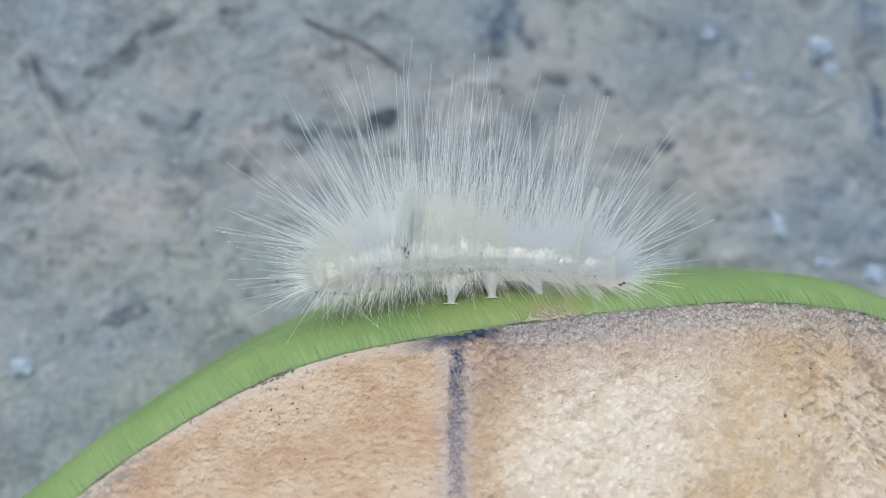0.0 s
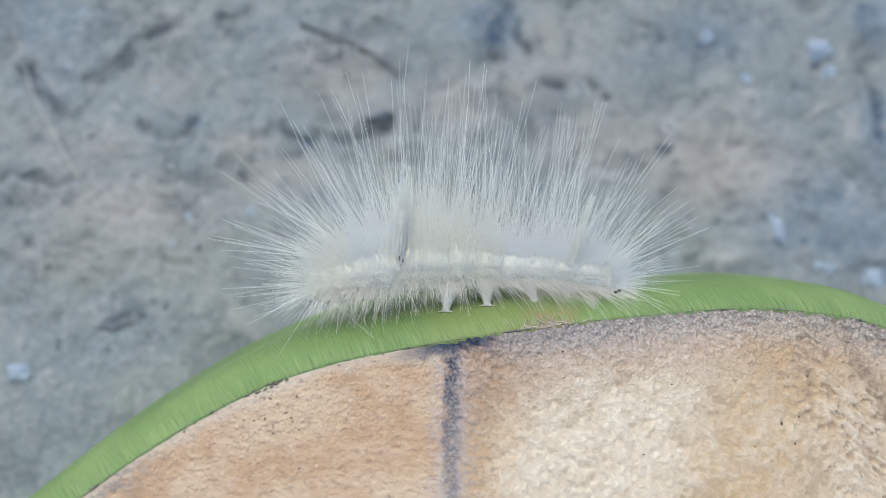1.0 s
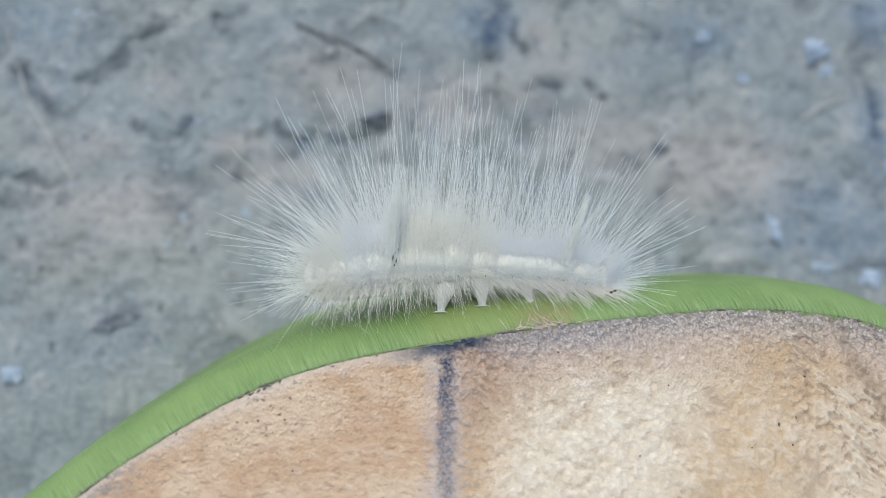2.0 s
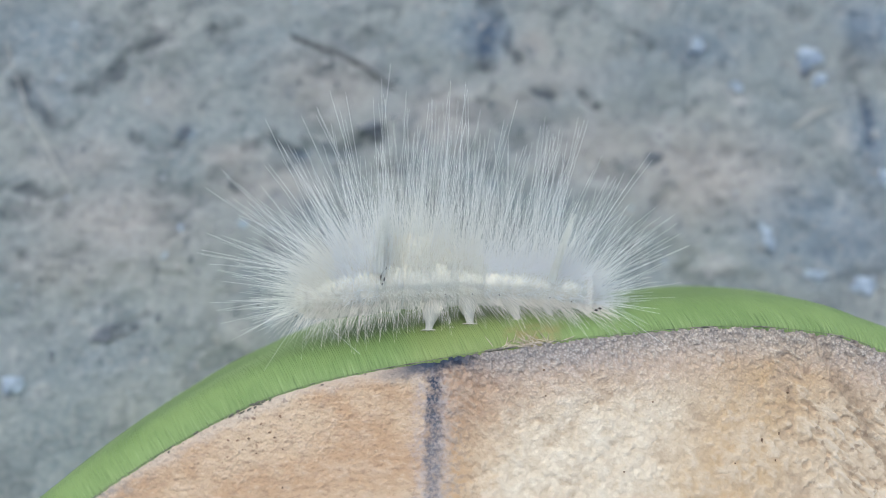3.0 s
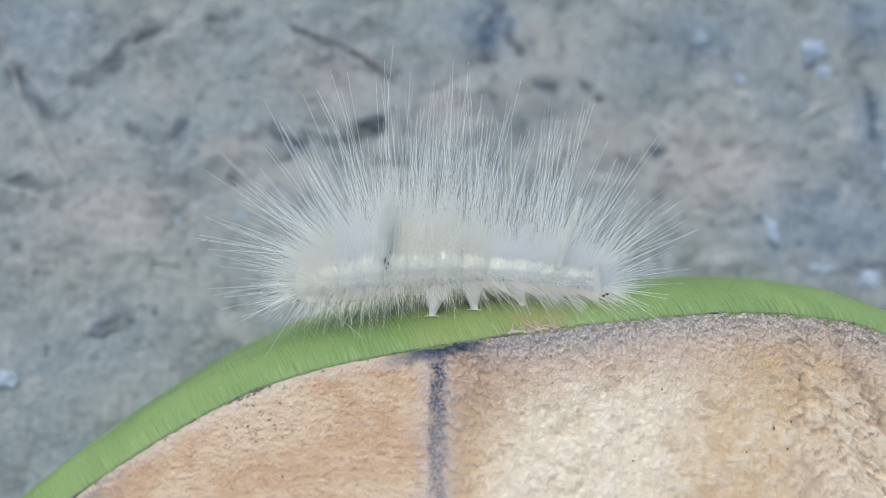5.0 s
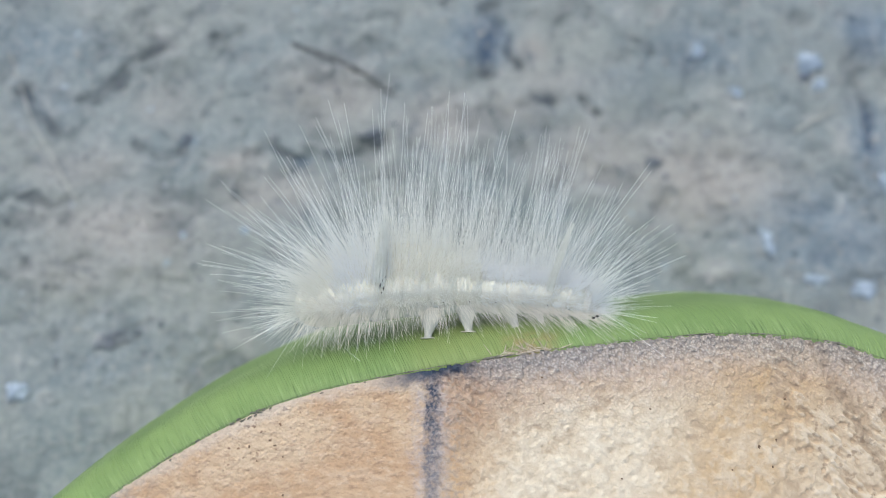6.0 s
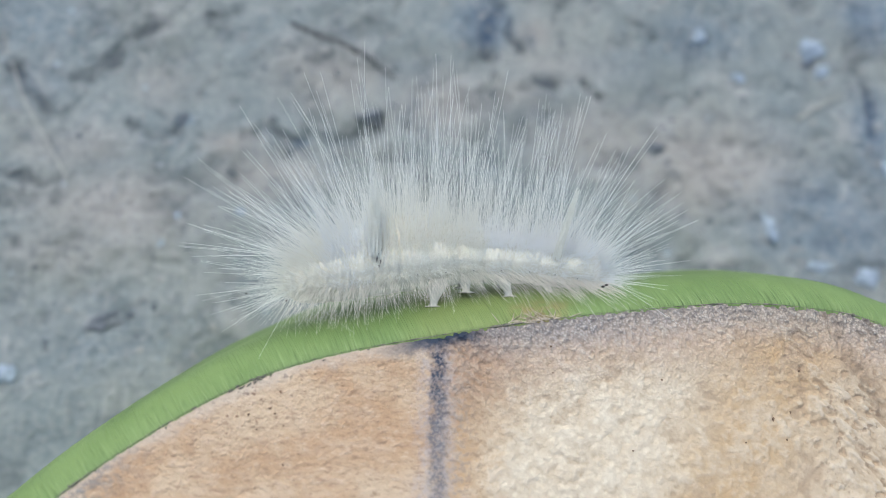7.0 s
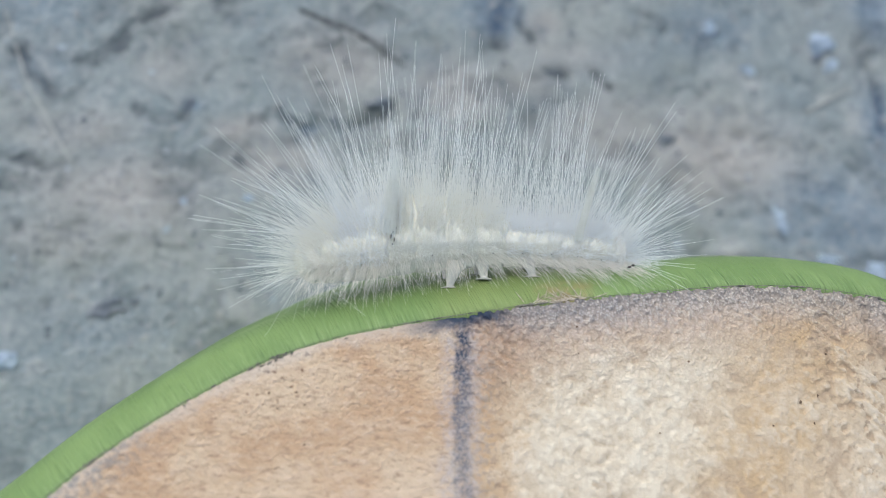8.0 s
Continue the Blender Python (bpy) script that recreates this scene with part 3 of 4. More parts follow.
def build_sandal():
    thing = tagged(new("sandal"), "thick foam sandal with green sides and tan stone-printed footbed", "sandal")
    p, n, s = edge_line()
    x = p[:, 0]
    # footbed
    offs = np.arange(0, 22.5, 0.14)
    X = p[:, None, 0] - n[:, None, 0] * offs[None]
    Y = p[:, None, 1] - n[:, None, 1] * offs[None]
    O = np.broadcast_to(offs[None], X.shape)
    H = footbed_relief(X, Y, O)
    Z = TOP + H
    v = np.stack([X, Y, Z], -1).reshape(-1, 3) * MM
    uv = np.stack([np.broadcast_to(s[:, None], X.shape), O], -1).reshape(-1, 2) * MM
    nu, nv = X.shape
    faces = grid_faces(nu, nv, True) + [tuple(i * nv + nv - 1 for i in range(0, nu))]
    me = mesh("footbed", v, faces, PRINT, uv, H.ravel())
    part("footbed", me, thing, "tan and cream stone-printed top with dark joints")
    # foam side
    prof = np.array([(-0.3, -0.35), (0.0, -0.12), (0.3, -0.15), (0.7, -0.38), (1.3, -0.85), (2.0, -1.5), (2.65, -2.2), (3.2, -2.95), (3.75, -3.95), (4.4, -5.5),
                     (5.2, -7.8), (6.2, -11), (7.3, -15), (8.3, -20), (8.8, -26), (8.2, -38), (7.6, -47.5)])
    wide_side = np.interp(x, (-33, -28, -20, -13, -6, 1, 8, 18, 27, 34, 42, 50), (0.80, 0.71, 0.705, 0.735, 0.785, 0.91, 0.94, 0.87, 0.77, 0.745, 0.84, 0.89))
    w = 1 + (wide_side - 1)[:, None] * ramp(prof[:, 0], 1.5, 6.5)[None] * np.where(p[:, 1] > -24, 1, 0.6)[:, None]
    cut = 0.06 * (fbm(s / 0.3, s * 0, 2, 41) - 0.5) + 0.08 * (fbm(s / 6, s * 0, 2, 43) - 0.5)
    fade = ramp(prof[:, 0], 0.1, 1.0)
    out = prof[None, :, 0] * w + cut[:, None] * fade[None]
    SX = p[:, None, 0] + n[:, None, 0] * out
    SY = p[:, None, 1] + n[:, None, 1] * out
    SZ = np.broadcast_to(TOP + prof[None, :, 1], SX.shape)
    v = np.stack([SX, SY, SZ], -1).reshape(-1, 3) * MM
    down = np.concatenate([[0], np.cumsum(np.linalg.norm(np.diff(prof, axis=0), axis=1))])
    uv = np.stack([np.broadcast_to(s[:, None], SX.shape), np.broadcast_to(down[None], SX.shape)], -1).reshape(-1, 2) * MM
    nu, nv = SX.shape
    faces = [f[::-1] for f in grid_faces(nu, nv, True)] + [tuple(i * nv + nv - 1 for i in range(nu))]
    part("sole", mesh("sole", v, faces, FOAM, uv), thing, "green foam side with fine cut marks")
    # dark uneven line of glue along the rim
    rnd = random.Random(5)
    vis = [i for i in range(len(s)) if -34 < x[i] < 60 and p[i, 1] > -16]
    line = [(p[i, 0] + n[i, 0] * 0.05, p[i, 1] + n[i, 1] * 0.05, TOP - 0.14 + 0.04 * rnd.random()) for i in vis[::2]]
    wide = fbm(np.arange(len(line)) / 9.0, np.zeros(len(line)), 3, 77)
    me = tube("glue_line", line, lambda a: 0.022 + 0.30 * max(0.0, float(wide[int(a * (len(line) - 1))]) - 0.5) + 0.30 * math.exp(-((line[int(a * (len(line) - 1))][0] + 7.5) / 1.5) ** 2) * max(0.0, 2.0 * float(wide[int(a * (len(line) - 1))]) - 0.6), GLUE, 5, 3, 0.5)
    part("glue_line", me, thing, "dark uneven line of glue")
    for k in range(22):
        spot = rnd.gauss(-7.4, 1.5) if k < 15 else rnd.uniform(-22, 6)
        i = vis[int(np.argmin(np.abs(x[vis] - spot)))]
        me = lump("glue_crumb", (rnd.uniform(0.08, 0.26), rnd.uniform(0.04, 0.09), 0.07), 200 + k, GLUE, 0.7)
        at = rnd.uniform(-0.25, 0.15)
        part("glue_crumb", me, thing, "dark crumb of dried glue", at=pose((p[i, 0] + n[i, 0] * at) * MM, (p[i, 1] + n[i, 1] * at) * MM, (TOP - 0.06) * MM, 0, 0, 28 + rnd.uniform(-30, 30)))
    # specks of dirt on the footbed
    for k, (sx, sy, a, b) in enumerate([(18.7, 5.0, 0.14, 0.11), (38.9, -1.4, 0.15, 0.26), (-4.3, -4.9, 0.14, 0.13), (25.7, -4.0, 0.12, 0.1), (36.1, -3.4, 0.1, 0.1), (28.7, 2.1, 0.13, 0.1), (40.6, -0.8, 0.15, 0.2), (-7.3, -0.8, 0.13, 0.16),
                                        (-6.6, -2.0, 0.13, 0.12), (-5.1, -0.7, 0.16, 0.12), (-4.4, -1.7, 0.1, 0.1), (18.8, 2.7, 0.1, 0.08), (31.7, 2.1, 0.08, 0.08), (40.0, -3.2, 0.1, 0.15), (41.8, 2.9, 0.16, 0.12), (-5.6, -0.3, 0.11, 0.1)]):
        z = TOP + float(footbed_relief(np.array([sx]), np.array([sy]), np.array([5.0]))[0])
        part("dirt_speck", lump("dirt_speck", (0.65 * a, 0.65 * b, 0.05), 240 + k, DIRT, 0.8), thing, "dark brown speck of dirt", at=pose(sx * MM, sy * MM, (z + 0.02) * MM))
    # frayed fibres where the rim is torn
    v, f = [], []
    for _ in range(120):
        spot = rnd.gauss(17.2, 1.5)
        k = vis[int(np.argmin(np.abs(x[vis] - spot)))]
        a = Vector((p[k, 0], p[k, 1], TOP - 0.15))
        d = Vector((n[k, 0] + rnd.gauss(0, 1.3), n[k, 1] * rnd.uniform(0.1, 1.0), rnd.gauss(-0.3, 0.2))).normalized()
        L, r = rnd.uniform(0.4, 1.8), rnd.uniform(0.03, 0.075)
        w = d.cross(Vector((0, 0, 1))).normalized()
        c, k0 = d.cross(w), len(v)
        for t, q in ((0, 1.0), (0.6, 0.8), (1.0, 0.2)):
            m = a + d * (L * t) + Vector((0, 0, 0.12 * math.sin(3 * t)))
            v += [(m + w * r * q) * MM, (m - w * r * q * 0.6 + c * r * q) * MM, (m - w * r * q * 0.6 - c * r * q) * MM]
        f += [(k0 + 3 * i + j, k0 + 3 * i + (j + 1) % 3, k0 + 3 * i + 3 + (j + 1) % 3, k0 + 3 * i + 3 + j) for i in (0, 1) for j in (0, 1, 2)]
    part("frayed_rim", mesh("frayed_rim", v, f, FIBRE), thing, "torn tan fibres at the rim", "stuff")
    return thing


build_sandal()


# ---- caterpillar ----
CENTRE = (0.0, 0.0, TOP - 2.9)   # the animal's own space: x towards its tail, y out from its back, z to its near flank


def axis_y(x):
    return float(np.interp(x, (-4, 0, 5, 12, 18, 21, 25), (11.2, 11.8, 12.6, 12.85, 12.75, 12.4, 11.5)))


def lean(x):
    return float(np.interp(x, (-3.0, -1.4, 0.3, 2, 4, 6, 10, 15, 19, 21, 23, 25.5), (-74, -52, -32, -17, -5, 3, 7, 8, 7, 20, 42, 70)))


def reach(x):
    return float(np.interp(x, (-3.0, -0.6, 2, 4, 8, 12, 16, 19, 20.5, 22, 25), (12.5, 13.8, 15.5, 17.6, 17.4, 16.8, 15, 17, 17.5, 15.5, 12)))


class Hairs:
    """Gathers thin tapered hairs into one mesh; mm in the owner's space."""

    def __init__(self, rings):
        self.rings, self.rows = rings, []

    def add(self, base, way, length, r0, r1, bend):
        self.rows.append((*base, *way.normalized(), length, r0, r1, *bend))

    def mesh(self, name, mat):
        q = np.array(self.rows)
        base, way, bend = q[:, 0:3], q[:, 3:6], q[:, 9:12]
        side = np.cross(way, (0.3, 0.2, 0.93))
        side /= np.linalg.norm(side, axis=1)[:, None]
        up = np.cross(side, way)
        v = np.empty((len(q), self.rings, 3, 3))
        for i in range(self.rings):
            t = i / (self.rings - 1)
            c = base + (way * t + bend * (t * t)) * q[:, 6:7]
            r = q[:, 7:8] + (q[:, 8:9] - q[:, 7:8]) * t
            for k in range(3):
                v[:, i, k] = c + side * (math.cos(2.0944 * k) * r) + up * (math.sin(2.0944 * k) * r)
        one = np.array([(i * 3 + k, i * 3 + (k + 1) % 3, i * 3 + 3 + (k + 1) % 3, i * 3 + 3 + k) for i in range(self.rings - 1) for k in range(3)])
        f = (np.arange(len(q))[:, None, None] * (self.rings * 3) + one[None]).reshape(-1, 4)
        return mesh(name, (v.reshape(-1, 3) * MM).tolist(), f.tolist(), mat)


def radial(phi, alpha):
    """A way out of the body: phi about the body from the back to the near flank, alpha the lean to the tail (degrees)."""
    p, a = radians(phi), radians(alpha)
    return Vector((math.sin(a), math.cos(a) * math.cos(p), math.cos(a) * math.sin(p)))


def mound(x):
    """How far the matted hair rises over the back, mm."""
    return float(np.interp(x, (-2.3, -0.9, 1, 3, 5, 9, 12, 15, 19, 21, 24), (0.5, 1.5, 2.2, 2.7, 3.3, 3.1, 1.5, 0.4, 0.4, 0.7, 0.2)))


def nap(x):
    """How far the fine down stands over the back, mm."""
    return float(np.interp(x, (-2.3, 0, 3, 5, 9, 12, 15, 18, 20.5, 24), (4.6, 6.0, 6.4, 6.6, 6.0, 4.2, 2.8, 3.2, 4.8, 4.4)))


def trim(x):
    return float(np.interp(x, (-4, 0, 4, 8, 20), (0.05, 0.10, 0.20, 0.28, 0.32)))


def rise(c):
    """How much of the mound shows at an angle from the back with that cosine."""
    return max(0.0, (c + 0.3) / 1.3) ** 1.6


def girth(phi, x, r):
    """The body's half width at phi degrees from the back."""
    c = math.cos(radians(phi))
    return r * (1 - trim(x) * max(0.0, -c)) + mound(x) * rise(c)


def lobe(phi, t):
    """The swelling of a ring's near flank; t from -1 to 1 between its neighbours."""
    return 0.12 * math.exp(-((phi - 106) / 45) ** 2) * (math.cos(math.pi * min(1.0, abs(t))) * 0.5 + 0.1)


def segment_mesh(name, x0, length, r, seed, mat, dome):
    """A soft woolly ring of the body."""
    nu, nv, verts = 96, 61, []
    for j in range(nv):
        t = -1 + 2 * j / (nv - 1)
        k = (1 - 0.985 * t * t) ** 0.5 if dome else 0.25 + 0.75 * (1 - abs(t) ** 4) ** 0.5
        for i in range(nu):
            a = 360 * i / nu - 180
            x = x0 + t * length * 0.78
            n = noise.fractal(Vector((x * 2.2, a * 0.045, seed)), 0.8, 2.0, 4)
            low = 0.10 * max(0, math.cos(radians(4.5 * a))) * (1 - t * t)
            up = max(0.0, math.cos(radians(a)))
            spike = noise.noise(Vector((x * 3.6 + 0.02 * a, a * 0.05, seed * 0.3))) + 0.5 * noise.noise(Vector((x * 8.0, a * 0.11, seed)))
            rr = (r * (1 - trim(x) * max(0.0, -math.cos(radians(a)))) + mound(x) * rise(math.cos(radians(a))) * min(1.1, max(0.45, 0.75 + 0.14 * spike))) * k + 0.05 * n + low * r + lobe(a, t * length * 0.62)
            comb = noise.noise(Vector((x * 4.2 + 0.012 * a, 3.1, a * 0.012))) + 0.6 * noise.noise(Vector((x * 9.0, 5.0, a * 0.02)))
            rr += max(0.0, comb) * up ** 4 * mound(x) * 0.3 * k
            verts.append((t * length * 0.78 * MM, math.cos(radians(a)) * rr * 0.97 * MM, math.sin(radians(a)) * rr * MM))
    faces = [(j * nu + i, j * nu + (i + 1) % nu, (j + 1) * nu + (i + 1) % nu, (j + 1) * nu + i) for j in range(nv - 1) for i in range(nu)]
    faces += [tuple(range(nu - 1, -1, -1)), tuple((nv - 1) * nu + i for i in range(nu))]
    return mesh(name, verts, faces, mat)


def root(rnd, phi, x, r, half=1.25, sink=0.92):
    dx = rnd.uniform(-half, half)
    g = girth(phi, x, r) * sink + lobe(phi, dx / 1.25)
    return Vector((dx, math.cos(radians(phi)) * g, math.sin(radians(phi)) * g))


def coat(seg, x, r, rnd, n_clumps, n_mid, n_low, n_down):
    """The hair of one segment."""
    a0, L = lean(x), reach(x)
    end = min(1.0, max(0.0, (abs(x - 10.5) - 9) / 5))       # 1 at head and tail
    long_, mid, down, low = Hairs(5), Hairs(4), Hairs(3), Hairs(4)
    for _ in range(n_clumps):                               # long hairs stand in small clumps
        phi, al = rnd.gauss(0, 30), a0 + rnd.gauss(0, 5 + 11 * end)
        k = L * (1 - 0.004 * abs(phi)) * (0.45 + 0.55 * rnd.random())
        foot, tip = root(rnd, phi, x, r, 1.1), Vector((rnd.gauss(0.01, 0.025), rnd.gauss(-0.01, 0.02), rnd.gauss(0, 0.04)))
        for _ in range(rnd.choice((1, 1, 2, 3))):
            w = radial(phi + rnd.gauss(0, 3.5), al + rnd.gauss(0, 1.8))
            near = foot + Vector((rnd.gauss(0, 0.22), 0, rnd.gauss(0, 0.15)))
            long_.add(near, w, k * rnd.uniform(0.8, 1.04), rnd.uniform(0.018, 0.027), 0.011, tip)
    for _ in range(n_mid):
        phi = rnd.uniform(-92, 48)
        al = a0 * (1.1 - 0.3 * rnd.random()) + rnd.gauss(0, 11 if x < 11 else 15)
        w = radial(phi * rnd.uniform(0.25, 0.75), al)
        k = (2.8 + 7.5 * rnd.random() ** 1.7) * (1 - 0.45 * min(1, abs(phi) / 110)) * (0.7 + 0.3 * L / 17)
        mid.add(root(rnd, phi, x, r), w, k, rnd.uniform(0.013, 0.021), 0.007, Vector((rnd.gauss(0, 0.05), rnd.gauss(-0.02, 0.04), rnd.gauss(0, 0.05))))
    for _ in range(n_low):
        phi = rnd.choice((rnd.uniform(112, 132), rnd.uniform(120, 140), rnd.uniform(128, 152)))
        al = np.interp(x, (-4, 2, 9, 15, 25), (-34, -10, 4, 34, 52)) + rnd.gauss(0, 13)
        k = rnd.uniform(1.6, 4.4) * float(np.interp(x, (-4, 0, 6, 9, 14, 25), (0.95, 0.95, 0.9, 0.75, 0.8, 1.25)))
        out = phi + rnd.uniform(-6, 28)
        low.add(root(rnd, phi, x, r, 1.25, 0.96), radial(out, al), k, rnd.uniform(0.012, 0.017), 0.006, Vector((rnd.gauss(0, 0.06), -0.06, rnd.gauss(-0.02, 0.06))))
    top = nap(x)
    for _ in range(n_down):
        if rnd.random() < 0.55:                              # over the back
            phi = rnd.uniform(-60, 68)
            w = radial(phi * rnd.uniform(0.1, 0.55), a0 * 0.95 + rnd.gauss(0, 10))
            k = top * (0.1 + 0.9 * rnd.random() ** 1.8) * (1 - 0.7 * max(0.0, phi / 68))
        else:                                               # nap of the near flank, combed towards the back
            phi = rnd.uniform(30, 116)
            w = radial(phi * rnd.uniform(0.15, 0.6) if phi < 106 else phi * rnd.uniform(0.9, 1.2), a0 * 0.8 + rnd.gauss(0, 14))
            k = 0.6 + 3.2 * rnd.random() ** 1.6 if phi < 106 else rnd.uniform(0.4, 1.2)
        down.add(root(rnd, phi, x, r), w, k, 0.011, 0.004, Vector((rnd.gauss(0, 0.05), 0, rnd.gauss(0, 0.05))))
    for _ in range(550):                                    # short fuzz of the near flank
        phi = rnd.uniform(42, 128)
        down.add(root(rnd, phi, x, r, 1.25, 0.97), radial(phi + rnd.gauss(-8, 26), a0 * 0.5 + rnd.gauss(0, 30)), rnd.uniform(0.3, 1.15), 0.011, 0.004, Vector((0, 0, 0)))
    if abs(x - 10) > 12:                                    # the ends bristle outwards
        way = 1 if x > 10 else -1
        for n in range(900):
            a, tilt = rnd.uniform(0, 6.283), abs(rnd.gauss(0, 48))
            w = Vector((way * math.cos(radians(tilt)), math.sin(radians(tilt)) * math.cos(a) + (0.14 if way > 0 else 0.02), math.sin(radians(tilt)) * math.sin(a)))
            w.y, w.z = max(w.y, -0.4), min(w.z, 0.45)
            base = Vector((way * rnd.uniform(0.4, 1.4), math.cos(a) * r * 0.6 * rnd.random(), math.sin(a) * r * 0.6 * rnd.random()))
            tip = Vector((0, rnd.gauss(0, 0.03), rnd.gauss(0, 0.03)))
            if n < 100:
                mid.add(base, w, 1.2 + (8.0 if way > 0 else 7.6) * rnd.random() ** 1.3, 0.021, 0.007, tip)
            else:
                down.add(base, w, 0.8 + 4.6 * rnd.random() ** 1.6, 0.009, 0.004, tip)
    part("hair", long_.mesh("hair", HAIR), seg, "long silky white hairs", "stuff")
    part("under_hair", mid.mesh("under_hair", HAIR), seg, "shorter fine white hairs", "stuff")
    part("fringe", low.mesh("fringe", FRINGE), seg, "short beige fringe of hair", "stuff")
    part("down", down.mesh("down", DOWN if 3.5 < x < 12.5 or x < 0 else SILK), seg, "fine cream down" if 3.5 < x < 12.5 or x < 0 else "fine bluish white down", "stuff")


def pencil(seg, seg_x, al, length, width, at, depth, r, rnd):
    """A close upright brush of hairs of many lengths, with loose hairs round it."""
    foot, way = Vector((at, girth(20, seg_x, r) * 0.16, depth)), radial(22, al)
    side = way.cross(Vector((0, 0, 1))).normalized()
    up, core = side.cross(way), Hairs(4)
    for k in range(150):
        a, q = rnd.uniform(0, 6.283), width * rnd.random() ** 0.5
        base = foot + side * (math.cos(a) * q) + up * (math.sin(a) * q * 0.8) + way * (1.6 * rnd.random() ** 2)
        end = foot + way * (length * (1 - 0.75 * rnd.random() ** 2)) + side * (math.cos(a) * q * 0.55) + up * (math.sin(a) * q * 0.5)
        core.add(base, end - base, (end - base).length, rnd.uniform(0.016, 0.026), 0.007, side * rnd.gauss(0, 0.02))
    tuft = part("hair_pencil", core.mesh("hair_pencil", TUFT), seg, "dense upright pencil of white hair")
    loose = Hairs(4)
    for _ in range(24):
        a = rnd.uniform(0, 6.283)
        w = radial(22 + rnd.gauss(0, 3), al + rnd.gauss(0, 3.2))
        loose.add(foot + side * (math.cos(a) * width * 1.7) + up * (math.sin(a) * width * 1.2), w, length * rnd.uniform(0.45, 1.2), 0.017, 0.008, Vector((rnd.gauss(0, 0.02), 0, 0)))
    part("loose_hair", loose.mesh("loose_hair", HAIR), tuft, "loose white hairs", "stuff")


def proleg_mesh(name, height, k, slant):
    """A soft cone with a flared foot; its sole lies at the origin, y up."""
    rows = [(0.0, 0.56, 0.30), (0.06, 0.53, 0.29), (0.14, 0.25, 0.23), (0.5, 0.29, 0.27), (1.0, 0.41, 0.36), (1.6, 0.58, 0.46), (2.2, 0.72, 0.52), (2.9, 0.80, 0.5), (3.6, 0.8, 0.42), (height, 0.6, 0.3)]
    n, verts = 14, []
    for y, rx, rz in rows:
        for i in range(n):
            a = 2 * math.pi * i / n
            verts.append(((math.cos(a) * rx * k + slant * max(0.0, y - 0.15)) * MM, y * MM, (math.sin(a) * rz * k + 0.25 * min(y, 2.4) - 0.5 * max(0.0, y - 2.4)) * MM))
    faces = [(j * n + i, (j + 1) * n + i, (j + 1) * n + (i + 1) % n, j * n + (i + 1) % n) for j in range(len(rows) - 1) for i in range(n)]
    faces += [tuple(range(n)), tuple((len(rows) - 1) * n + i for i in range(n - 1, -1, -1))]
    return mesh(name, verts, faces, LEG)


